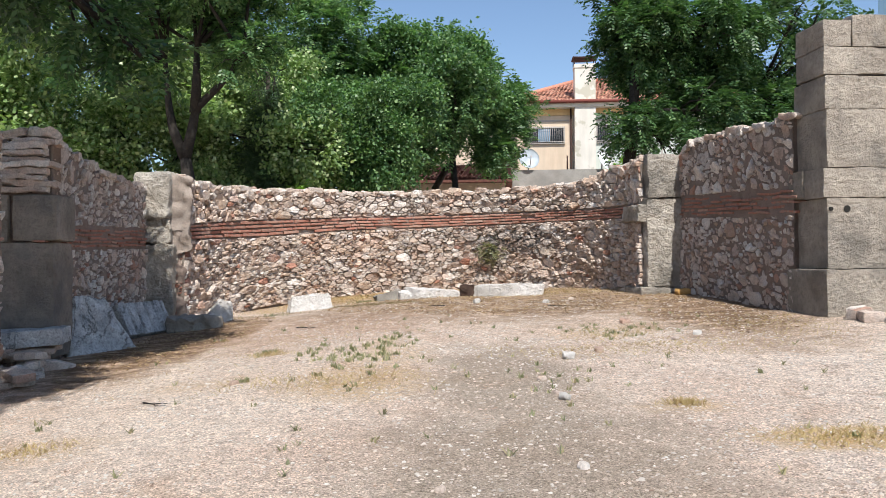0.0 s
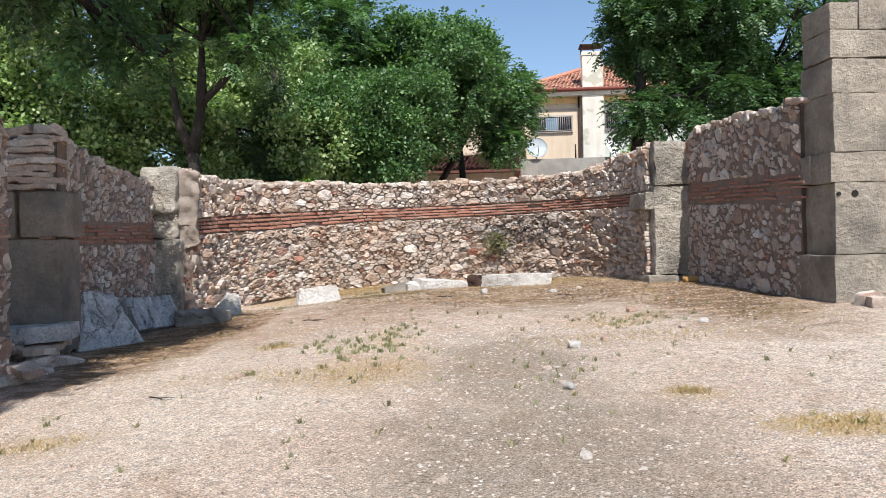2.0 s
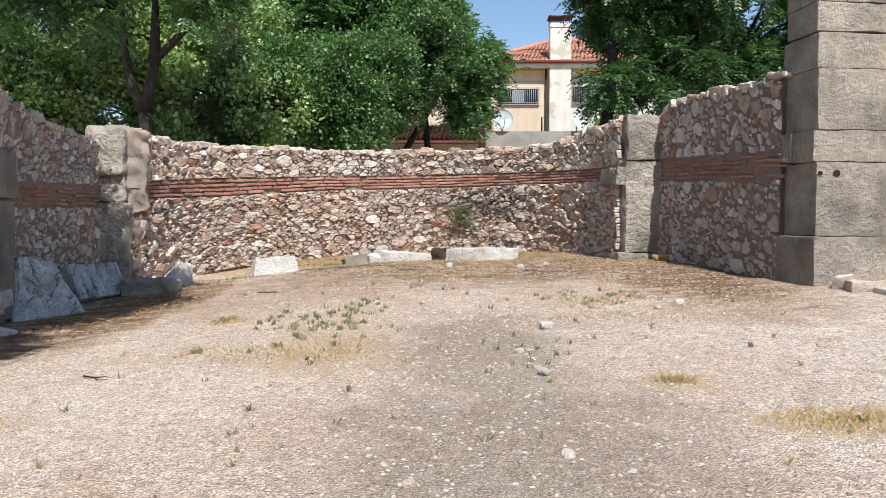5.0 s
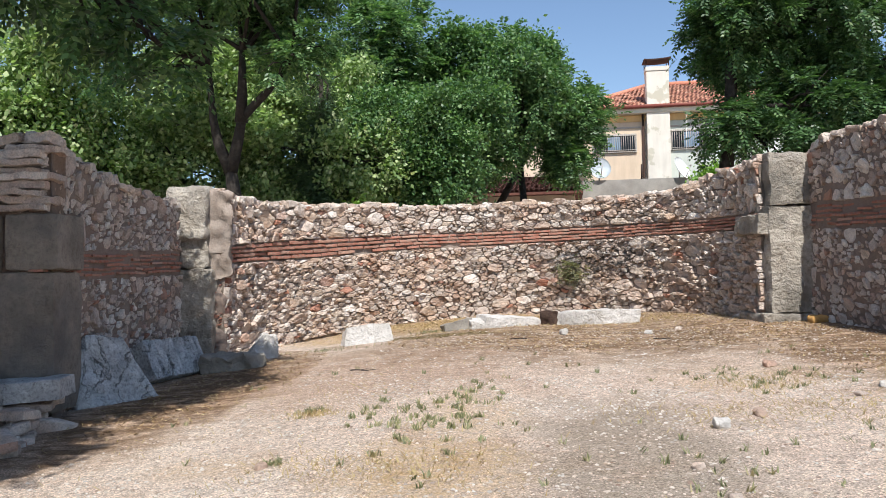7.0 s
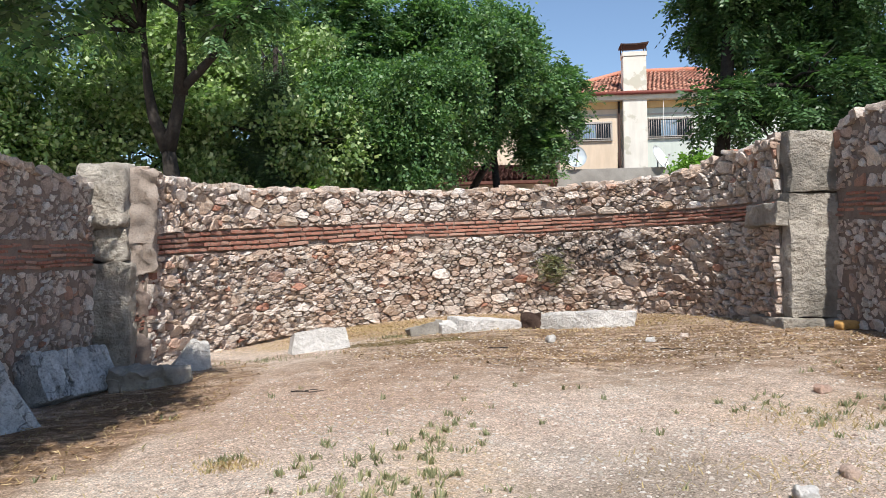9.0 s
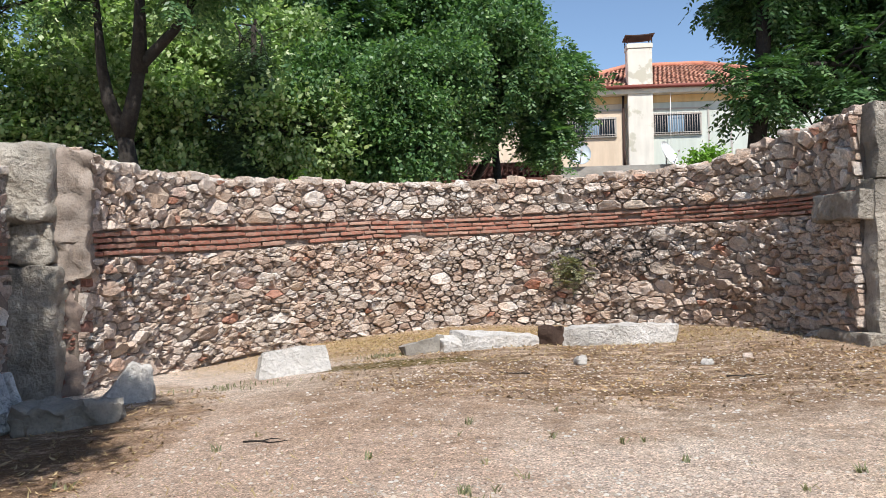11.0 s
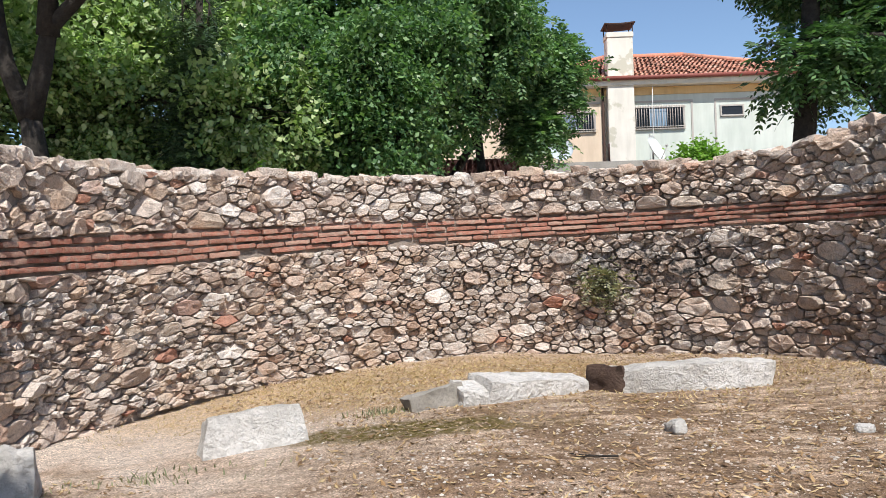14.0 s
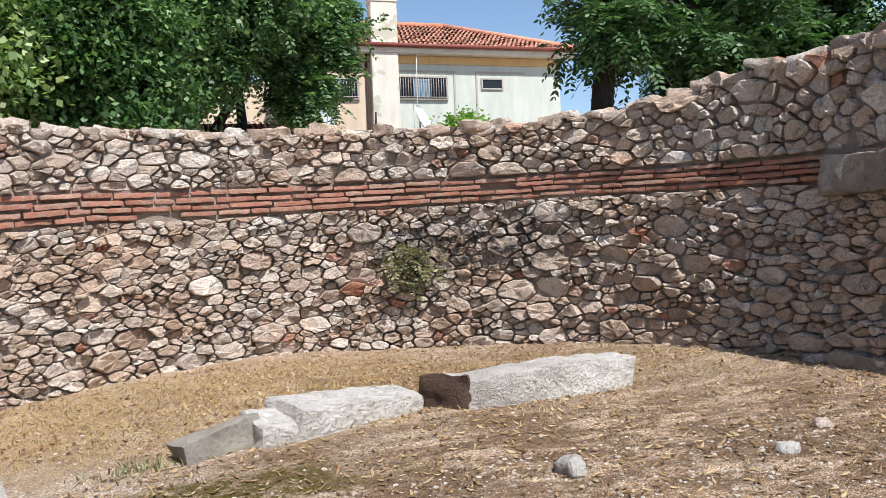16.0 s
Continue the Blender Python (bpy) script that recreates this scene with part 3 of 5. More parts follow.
# coping stones on the crest
r5 = random.Random(5)
cap_meshes = [rock_mesh("coping_stone", (r5.uniform(0.16, 0.36), r5.uniform(0.2, 0.3), r5.uniform(0.07, 0.13)), M_STONE, cut=7, rnd=0.018, amp=0.035, freq=7, seed=i) for i in range(14)]


def coping(parent, s0, s1, top, to_world, heading, thick, r):
    for row in (0.1, 0.36, 0.6):
        if row > thick:
            continue
        s = s0 + 0.08
        while s < s1 - 0.1:
            me = r.choice(cap_meshes)
            ob = new("coping_stone", me)
            ob.parent = parent
            x, y, z = to_world(s, top(s) - 0.045 + r.uniform(-0.02, 0.03), -row + r.uniform(-0.02, 0.02))
            ob.matrix_basis = pose(x, y, z, r.uniform(-7, 7), r.uniform(-9, 9), heading(s) + r.uniform(-15, 15) + (180 if r.random() < 0.5 else 0))
            s += max(v.co.x for v in me.vertices) * 2 * 0.98


TURN = math.degrees(math.atan2(UY, UX))
coping(apse, S0, S1, apse_top, apse_world, lambda s: TURN - math.degrees(s / RAD), 0.7, r5)

# brick band: four courses of thin bricks
r6 = random.Random(6)
brick_meshes = [rock_mesh("brick", (l, 0.16, h), M_BRICK, cut=6, rnd=0.012, amp=0.007, freq=14, seed=i) for i, (l, h) in
                enumerate(((0.35, 0.044), (0.38, 0.05), (0.31, 0.046), (0.42, 0.048), (0.26, 0.045), (0.18, 0.05)))]


def brick_band(parent, s0, s1, low, top, to_world, heading, courses, proud, r, skip=0.03, squash=1.0):
    for c in range(courses):
        s = s0 - r.uniform(0, 0.25)
        while s < s1 - 0.08:
            k = r.choice((0, 0, 1, 1, 2, 3, 4, 5))
            length = (0.35, 0.38, 0.31, 0.42, 0.26, 0.18)[k]
            m = s + length / 2
            if r.random() > skip and m > s0 + 0.05 and m < s1 - 0.05:
                pitch = (top(m) - low(m)) / courses
                slope = math.degrees(math.atan2(low(m + 0.1) - low(m - 0.1), 0.2))
                ob = new("brick", brick_meshes[k])
                ob.parent = parent
                x, y, z = to_world(m, low(m) + pitch * (c + 0.18) + r.uniform(-0.007, 0.007), -0.08 + proud + r.uniform(-0.022, 0.014))
                ob.matrix_basis = pose(x, y, z, 0, -slope + r.uniform(-1, 1), heading(m) + r.uniform(-1.5, 1.5)) @ Matrix.Diagonal((1, 1, squash * pitch / 0.068, 1))
            s += length + 0.011


brick_band(apse, S0, S1, band_low, band_top, apse_world, lambda s: TURN - math.degrees(s / RAD), 4, 0.05, r6, 0.03, 1.0)


# ---------------------------------------------------------------- nave walls
def straight_wall(name, label, u, side, v0, v1, top, band, thick, seed, near):
    """A wall of pale stones in brown mortar along the nave; side: -1 faces left, +1 faces right."""
    def to_world(s, z, d):
        # s runs so that the face is seen from the nave with s to the right
        return tuple(place(u + side * d, s if side < 0 else s, z))

    wall = empty(name, (0, 0, 0), label, "wall", kind="structure")
    low = lambda s: ground_z(*place(u, s)[:2]) - 0.05
    wall_core("wall_core", v0, v1, low, top, to_world, thick, M_BROWNMORTAR, wall, 0.09, -0.006, 0.012)
    b0, b1 = band
    vv, ff = [], []
    for lo, hi, mean, gap, sd in ((low, lambda s: b0(s) - 0.02, 0.15, 0.028, 1), (lambda s: b1(s) + 0.02, top, 0.17, 0.028, 2)):
        v, f = lay_rubble(wall, v0, v1, lo, hi, mean, gap, 0.024, to_world, M_PALE, lambda s, z: near(s), seed + sd, 0.95)
        o = len(vv)
        vv += v
        ff += [tuple(i + o for i in q) for q in f]
    if vv:
        part("rubble_stones", mesh_from("rubble_stones", vv, ff, M_PALE, False), None, wall)["kind"] = "stuff"
    r = random.Random(seed)
    head = lambda s: TURN + 90
    brick_band(wall, v0, v1, b0, b1, to_world, head, 5, 0.018, r, 0.12, 0.85)
    coping(wall, v0, v1, top, to_world, head, thick, r)
    return wall


def line(xs, ys):
    return lambda s: float(np.interp(s, xs, ys)) + 0.02 * noise.noise((s * 2.3, 8, 1))


straight_wall("wall_right", "straight rubble wall of pale stones in brown mortar, shaded", 4.70, -1, -4.35, -0.5,
              line([-4.4, -3.7, -2.5, -1.4, -0.9, -0.5], [3.33, 3.33, 3.42, 3.48, 3.42, 3.36]),
              (line([-4.5, -0.5], [2.06, 2.26]), line([-4.5, -0.5], [2.38, 2.58])), 0.7, 21, lambda s: s < -2.2)
straight_wall("wall_left", "shaded rubble wall with a worn brick band", -4.65, 1, -4.1, -0.12,
              line([-4.1, -3.6, -2.5, -1.6, -0.8, 0], [3.05, 2.98, 2.82, 2.78, 2.78, 2.8]),
              (line([-4, -0.4], [1.68, 1.76]), line([-4, -0.4], [1.93, 2.06])), 0.8, 31, lambda s: s < -1.6)
straight_wall("wall_near_left", "shaded rubble wall with a ragged end by a doorway gap", -4.75, 1, -10.2, -5.1,
              line([-10, -6.5, -5.6, -5.35, -5.1], [3.6, 3.5, 3.42, 3.2, 2.9]),
              (line([-10, -5], [1.45, 1.62]), line([-10, -5], [1.75, 1.92])), 0.8, 41, lambda s: s > -7.2)

# jamb of the doorway gap, set with long flat stones above dressed blocks
jamb = empty("wall_jamb", (0, 0, 0), "dark end of a wall with flat stones over smooth blocks", "wall", kind="structure")
jw = lambda s, z, d: tuple(place(s, -4.12 - d, z))
jlow = lambda s: 0.15
jtop = line([-5.9, -4.6], [2.95, 3.03])
wall_core("wall_core", -5.9, -4.62, jlow, jtop, jw, 0.3, M_BROWNMORTAR, jamb)
v, f = lay_rubble(jamb, -5.9, -4.62, lambda s: 2.35, jtop, 0.2, 0.03, 0.03, jw, M_PALE, lambda s, z: True, 51, 2.6)
if v:
    part("rubble_stones", mesh_from("rubble_stones", v, f, M_PALE), None, jamb)["kind"] = "stuff"
for i, (a, b, z0, z1, dv) in enumerate(((-5.25, -4.56, 0.35, 1.75, 0.62), (-5.05, -4.52, 1.77, 2.33, 0.6), (-5.85, -5.1, 1.75, 2.33, 0.3), (-5.9, -5.27, 0.35, 1.73, 0.3))):
    ob = part("block", rock_mesh("block", (b - a, dv, z1 - z0), M_JAMBSHADED, cut=14, rnd=0.03, amp=0.012, seed=60 + i), None, jamb)
    ob.matrix_basis = uv_pose((a + b) / 2, -4.17 + dv / 2 - 0.03, z0)


for i in range(9):
    w = r6.uniform(0.4, 0.75)
    ob = part("stone", rock_mesh("stone", (w, 0.34, r6.uniform(0.055, 0.085)), M_PALE, cut=9, rnd=0.018, amp=0.03, freq=6, seed=80 + i), None, jamb)
    ob.matrix_basis = uv_pose(-4.6 - w / 2 + r6.uniform(-0.08, 0.06), -4.05 + r6.uniform(-0.04, 0.02), 2.36 + 0.073 * i, r6.uniform(-4, 4), 0, r6.uniform(-3, 3))


# ---------------------------------------------------------------- dressed stone pillars
def pillar(name, label, blocks, material, seed, amp=0.012, rnd=0.025):
    """Blocks: (u0, u1, v0, v1, z0, z1)."""
    thing = empty(name, (0, 0, 0), label, "pillar", kind="structure")
    for i, (u0, u1, v0, v1, z0, z1) in enumerate(blocks):
        ob = part("block", rock_mesh("block", (u1 - u0, v1 - v0, z1 - z0 - 0.005), material, cut=34, rnd=rnd, amp=amp, freq=3.4, seed=seed + i), None, thing)
        ob.matrix_basis = uv_pose((u0 + u1) / 2, (v0 + v1) / 2, z0)
    return thing


pier = pillar("pier_right", "tall pier of tooled pale sandstone blocks", [
    (4.68, 5.72, -5.1, -4.2, 0.7, 1.36), (4.76, 5.94, -5.0, -4.25, 1.36, 2.23), (4.72, 5.98, -5.0, -4.55, 2.23, 2.6),
    (4.76, 5.99, -5.0, -4.3, 2.6, 3.31), (4.75, 5.76, -5.0, -4.3, 3.31, 3.72), (5.76, 5.99, -5.0, -4.3, 3.31, 3.55),
    (4.74, 5.98, -5.0, -4.36, 3.73, 4.07), (4.74, 5.1, -5.0, -4.36, 4.07, 4.40), (5.11, 5.97, -5.0, -4.36, 4.07, 4.47),
    (4.70, 5.3, -4.55, -4.2, 2.25, 2.6)], M_ASHLAR, 100, 0.012, 0.012)
# putlog holes in the pier
for u, r in ((5.0, 0.042), (4.80, 0.025)):
    bm = bmesh.new()
    bmesh.ops.create_cone(bm, cap_ends=True, segments=14, radius1=r, radius2=r, depth=0.05)
    ob = part("hole", bm, simple("hole_shadow", (0.02, 0.018, 0.015), 0.95), pier, "dark round hole")
    ob.matrix_basis = uv_pose(u, -4.992, 2.09, 0, 90)

pillar("pillar_right", "weathered grey stone pillar at the apse corner", [
    (3.96, 4.8, -0.68, 0.3, 0.7, 1.0), (4.08, 4.75, -0.64, 0.3, 1.0, 2.58),
    (4.10, 4.77, -0.65, 0.32, 2.58, 3.36), (3.93, 4.2, -0.6, 0.3, 2.17, 2.47)], M_CONC, 130, 0.03, 0.02)
pillar("pillar_left", "worn grey stone pillar with a bulging top block", [
    (-4.8, -4.2, -0.12, 0.75, 0.4, 1.83), (-4.8, -4.24, -0.1, 0.75, 1.83, 2.26)], M_CONC, 150, 0.05, 0.03)
top_block = new("pillar_cap_block", rock_mesh("pillar_cap_block", (0.62, 0.95, 0.82), M_CONC, cut=14, rnd=0.1, amp=0.06, freq=2.6, seed=160))
top_block.matrix_basis = uv_pose(-4.56, 0.25, 2.26)
tagged(top_block, "large rounded weathered stone block on the pillar", "stone block", kind="structure")
# plastered masonry that ties the pillar into the curved wall, over dark red broken rubble
ob = part("mortar_fill", rock_mesh("mortar_fill", (0.38, 0.62, 1.38), M_MORTAR, cut=34, rnd=0.05, amp=0.06, freq=6, seed=170), None, apse)
ob.matrix_basis = uv_pose(-4.2, 0.36, 1.66, 14)
ob = part("mortar_fill", rock_mesh("mortar_fill", (0.3, 0.5, 1.4), M_BROWNMORTAR, cut=30, rnd=0.03, amp=0.06, freq=5, seed=171), None, apse)
ob.matrix_basis = uv_pose(-4.24, 0.36, 0.35, 14)
v, f = lay_rubble(apse, -4.3, -4.0, lambda s: 0.35, lambda s: 1.72, 0.15, 0.02, 0.07, lambda s, z, d: tuple(place(s, 0.08 + (s + 4.3) * 0.8 - d, z)), M_REDRUBBLE, lambda s, z: False, 71)
part("rubble_stones", mesh_from("rubble_stones", v, f, M_REDRUBBLE, False), None, apse)["kind"] = "stuff"


# ---------------------------------------------------------------- fallen blocks
def fallen(name, label, category, size, material, x, y, turn, tx=0.0, ty=0.0, sink=0.04, group="", **kw):
    ob = new(name, rock_mesh(name, size, material, **kw))
    ob.matrix_basis = pose(x, y, ground_z(x, y) - sink, tx, ty, turn)
    return tagged(ob, label, category, group)


def broken_end(p):
    """The beam's end is broken off at a slant."""
    if p.x < -0.4:
        p.x -= 0.75 * (p.y + 0.18) * min(1.0, (-p.x - 0.4) / 0.3)
    return p


beam = fallen("marble_beam", "long white marble beam with a dark broken end", "stone block", (1.34, 0.36, 0.26), M_MARBLE, 0.13, 15.12, 8, 0, -1, 0.03, "fallen marble blocks", cut=34, rnd=0.02, amp=0.03, freq=5, seed=200, warp=broken_end)
# thin added plate: its dark colour holds stain and the end's shade
ob = part("broken_end", rock_mesh("broken_end", (0.4, 0.05, 0.27), M_SHADEDBROWN, cut=10, rnd=0.02, amp=0.03, freq=6, seed=212), None, beam, "brown stained broken face, darkened for shade")
ob.matrix_basis = pose(-0.8, 0.0, 0.01, 0, 0, -53)
fallen("marble_slab", "broken white marble slab half sunk in the ground", "stone block", (1.0, 0.42, 0.24), M_MARBLE, -1.36, 15.02, 27, 5, 4, 0.08, "fallen marble blocks", cut=16, rnd=0.016, amp=0.03, freq=3.4, seed=201)
fallen("marble_lump", "white marble lump beside a slab", "stone block", (0.5, 0.34, 0.2), M_MARBLE, -1.78, 14.82, 24, 8, 5, 0.06, "fallen marble blocks", cut=10, rnd=0.02, amp=0.035, freq=4, seed=205)
fallen("dark_stone", "low dark mossy stone leaning on the slab", "stone", (0.5, 0.24, 0.2), M_DARKSTONE, -2.14, 14.72, 20, 0, -16, 0.05, "", cut=9, rnd=0.02, amp=0.04, seed=202)
fallen("marble_boulder", "pale marble block with a sloping flat top", "stone block", (0.8, 0.5, 0.32), M_MARBLE, -3.52, 13.95, 26, -12, -6, 0.08, "fallen marble blocks", cut=14, rnd=0.016, amp=0.03, freq=3.4, seed=203, taper=(0.86, 0.8), skew=(0.04, 0))
fallen("white_rock", "small white angular rock", "rock", (0.5, 0.4, 0.4), M_MARBLE, -4.82, 12.83, 25, 0, 8, 0.06, "", cut=8, rnd=0.012, amp=0.05, freq=4, seed=204, taper=(0.45, 0.6), skew=(0.06, 0))
fallen("dark_kerb_stone", "low dark stone block in the shade", "stone block", (0.85, 0.34, 0.25), M_DARKSTONE, -4.84, 11.9, 25, 0, 0, 0.05, "", cut=26, rnd=0.03, amp=0.06, freq=6, seed=206)


def grooved(p):
    """Flutes cut into the front face."""
    if p.y < 0:
        p.y += 0.05 * max(0.0, math.sin(p.x * 34)) ** 6
    return p


def lean(name, label, size, u, v, turn, tilt, sink, **kw):
    """A slab leaning with its back on the side wall."""
    ob = new(name, rock_mesh(name, size, M_BLUEMARBLE, **kw))
    p = place(u, v)
    ob.matrix_basis = uv_pose(u, v, ground_z(p.x, p.y) - sink, turn, tilt, 0)
    return tagged(ob, label, "stone slab")


lean("fluted_marble_block", "grey marble block with fluted grooves leaning on the wall", (0.98, 0.44, 0.52), -4.22, -1.75, 66, -28, 0.04, cut=44, rnd=0.015, amp=0.015, seed=207, warp=grooved)
lean("veined_marble_slab", "big grey veined marble slab leaning on the wall", (0.91, 0.42, 0.82), -4.32, -3.32, 40, -20, 0.1, cut=34, rnd=0.04, amp=0.045, freq=3.2, seed=208, taper=(0.46, 0.8), skew=(-0.1, 0))
ob = new("marble_threshold", rock_mesh("marble_threshold", (1.15, 0.45, 0.2), M_BLUEMARBLE, cut=12, rnd=0.03, amp=0.018, seed=209))
ob.matrix_basis = uv_pose(-4.9, -4.45, 0.52, 8, 0, -3)
tagged(ob, "grey marble threshold block in the doorway gap", "stone block")
rub = empty("rubble_footing", (0, 0, 0), "broken footing of small stacked stones under a doorway gap", "masonry")
r8 = random.Random(8)
for i in range(70):
    sz = (r8.uniform(0.14, 0.34), r8.uniform(0.14, 0.26), r8.uniform(0.06, 0.12))
    lvl = r8.choice((0, 0, 1, 2))
    uu, vv = r8.uniform(-5.3, -4.35 - lvl * 0.08), r8.uniform(-5.5, -4.2)
    p = place(uu, vv)
    ob = part("stone", rock_mesh("stone", sz, M_PALE, cut=4, rnd=0.025, amp=0.02, seed=300 + i), None, rub)
    ob.matrix_basis = pose(p.x, p.y, ground_z(p.x, p.y) - 0.03 + lvl * 0.1, r8.uniform(-8, 8), r8.uniform(-8, 8), r8.uniform(0, 180))
fallen("orange_stone", "small orange sandstone lump at the pillar foot", "rock", (0.26, 0.18, 0.12), M_ORANGE, 3.1, 13.6, 20, 0, 0, 0.02, "", cut=7, rnd=0.04, amp=0.03, seed=210)
ruin = fallen("fallen_masonry", "big lump of fallen masonry with brick streaks", "ruin", (2.3, 1.5, 1.2), M_RUIN, 7.1, 12.3, 20, 0, 3, 0.1, "", cut=26, rnd=0.12, amp=0.2, freq=1.9, seed=211, taper=(0.75, 0.7))
for i in range(60):
    a = r8.uniform(0, 6.28)
    x, y = 5.4 + r8.uniform(-1.3, 1.6), 9.7 + r8.uniform(-0.9, 1.2)
    if (x - 4.9) ** 2 + (y - 10) ** 2 < 0.5:
        continue
    fallen("stone", "loose grey stone at the foot of the pier", "stone", (r8.uniform(0.1, 0.35), r8.uniform(0.1, 0.25), r8.uniform(0.07, 0.18)), M_PALE, x, y, r8.uniform(0, 180), 0, 0, 0.03, "loose stones", cut=4, rnd=0.03, amp=0.03, seed=240 + i)
for i, (x, y, s) in enumerate(((0.65, 7.84, 0.13), (0.34, 6.97, 0.085), (1.01, 8.2, 0.13), (0.49, 6.25, 0.11), (0.45, 6.45, 0.07), (-2.47, 6.98, 0.09), (-0.43, 13.5, 0.16), (0.75, 13.35, 0.12), (1.57, 10.14, 0.14),
                              (-0.35, 4.2, 0.07), (0.45, 4.55, 0.08), (2.2, 9.0, 0.1), (1.9, 8.7, 0.09), (-4.0, 5.6, 0.1), (-3.55, 4.9, 0.07), (1.2, 13.6, 0.1), (0.8, 7.75, 0.06), (0.25, 6.7, 0.05), (-2.9, 6.2, 0.06), (1.45, 7.2, 0.06))):
    fallen("pebble", "loose pale pebble on the bare ground", "stone", (s, s * 0.75, s * 0.6), M_MARBLE if i in (0, 3, 6, 7, 11) else M_PALE, x, y, i * 47, 0, 0, 0.02, "loose pebbles", cut=7, rnd=s * 0.28, amp=s * 0.2, freq=9, seed=270 + i)


# ---------------------------------------------------------------- the house behind
HY = 41.0
house = empty("house", (4, HY, 0.8), "plastered two-storey house with a red tiled hip roof and chimney", "house")
house.location = (0, 0, 0)
part("wall", box_bm(0.9, 4.4, HY, HY + 9, 0.6, 9.7), M_BEIGE, house, "beige plastered wall")
part("wall", box_bm(4.4, 12.2, HY - 0.003, HY + 9, 0.6, 9.7), M_WHITE, house, "pale green-white plastered wall")
part("wall", box_bm(-4.5, 0.9, HY + 1.6, HY + 9, 0.6, 8.6), M_BEIGE, house, "beige plastered side wing")
part("frieze", box_bm(0.88, 12.2, HY - 0.06, HY - 0.006, 9.1, 9.42), M_OCHRE, house, "ochre painted band under the eaves")
part("soffit", box_bm(0.3, 12.8, HY - 0.5, HY - 0.0, 9.44, 9.66), M_EAVE, house)
part("gutter", tube_bm([Vector((0.2, HY - 0.6, 9.72)), Vector((12.9, HY - 0.6, 9.72))], [0.09, 0.09], 8), M_GUTTER, house, "dark red gutter")

# hip roof with separate tiles in courses on the front slope
roof = part("roof", bmesh.new(), M_GUTTER, house)
bm = bmesh.new()
c = [bm.verts.new(p) for p in ((0.2, HY - 0.6, 9.72), (12.9, HY - 0.6, 9.72), (12.9, HY + 9.6, 9.72), (0.2, HY + 9.6, 9.72), (4.5, HY + 4.4, 11.85), (8.3, HY + 4.4, 11.85))]
for q in ((0, 1, 5, 4), (1, 2, 5), (2, 3, 4, 5), (3, 0, 4), (3, 2, 1, 0)):
    bm.faces.new([c[i] for i in q])
bm.to_mesh(roof.data)
bm.free()
tv, tf = [], []
rt = random.Random(12)
rows, depth, rise = 17, 5.0, 2.13
for k in range(rows):
    f0, f1 = k / rows, (k + 1.12) / rows
    xa, xb = 0.2 + 4.3 * f0, 12.9 - 4.6 * f0
    n = int((xb - xa) / 0.2)
    for i in range(n):
        x0 = xa + (xb - xa) * i / n
        x1 = xa + (xb - xa) * (i + 0.97) / n
        o = len(tv)
        j = rt.uniform(-0.012, 0.012)
        for f, lift in ((f0 - 0.008, 0.075), (f1, 0.03)):
            for q, h in ((0, 0.0), (0.25, 0.022), (0.55, 0.022), (0.8, 0.0), (1, -0.005)):
                tv.append((x0 + (x1 - x0) * q, HY - 0.62 + depth * min(f, 1) + j, 9.72 + rise * min(f, 1) + lift + h + j))
        tf += [(o + q, o + q + 1, o + q + 6, o + q + 5) for q in range(4)]
part("roof_tiles", mesh_from("roof_tiles", tv, tf, M_TILE), None, house, "rows of orange clay tiles")["kind"] = "stuff"
for side, (xa, xb) in enumerate(((0.2, 4.5), (12.9, 8.3))):
    part("hip_tiles", tube_bm([Vector((xa, HY - 0.6, 9.8)), Vector((xb, HY + 4.4, 11.93))], [0.12, 0.12], 8), M_TILE, house)
part("ridge_tiles", tube_bm([Vector((4.5, HY + 4.4, 11.93)), Vector((8.3, HY + 4.4, 11.93))], [0.13, 0.13], 8), M_TILE, house)

chim = part("chimney", box_bm(3.86, 4.95, HY - 0.45, HY + 0.3, 0.6, 9.62, 0.015), M_CHIMNEY, house, "broad white chimney breast with peeling paint")
part("chimney_shaft", box_bm(3.88, 4.95, HY - 0.5, HY + 0.3, 9.82, 11.45, 0.02), M_CHIMNEY, chim)
part("collar", box_bm(3.85, 4.98, HY - 0.53, HY + 0.33, 11.46, 11.68, 0.02), M_CHIMNEY, chim)
for x in (3.88, 4.95):
    for y in (HY - 0.48, HY + 0.28):
        part("cowl_post", tube_bm([Vector((x, y, 11.6)), Vector((x, y, 12.0))], [0.025, 0.025], 6), M_RUST, chim)
cowl = bmesh.new()
rows2 = []
for i in range(9):
    f = i / 8
    z = 11.96 + 0.04 * (2 * f - 1) ** 2 + 0.04 * f
    rows2.append([cowl.verts.new((3.78 + 1.28 * f, y, z + dz)) for y, dz in ((HY - 0.62, 0), (HY + 0.42, 0), (HY + 0.42, 0.05), (HY - 0.62, 0.05))])
for a, b in zip(rows2, rows2[1:]):
    for k in range(4):
        cowl.faces.new((a[k], a[(k + 1) % 4], b[(k + 1) % 4], b[k]))
cowl.faces.new(rows2[0][::-1]), cowl.faces.new(rows2[-1])
part("cowl", cowl, M_RUST, chim, "bent rusty metal chimney cover")
part("drainpipe", tube_bm([Vector((3.7, HY - 0.09, 9.5)), Vector((3.7, HY - 0.09, 1.0))], [0.05, 0.05], 8), M_RUST, house, "thin brown drainpipe")
part("cable", tube_bm([Vector((5.72, HY - 0.4, 9.5)), Vector((5.7, HY - 0.25, 5.6))], [0.012, 0.012], 5), M_WIRE, house, "hanging white cable")


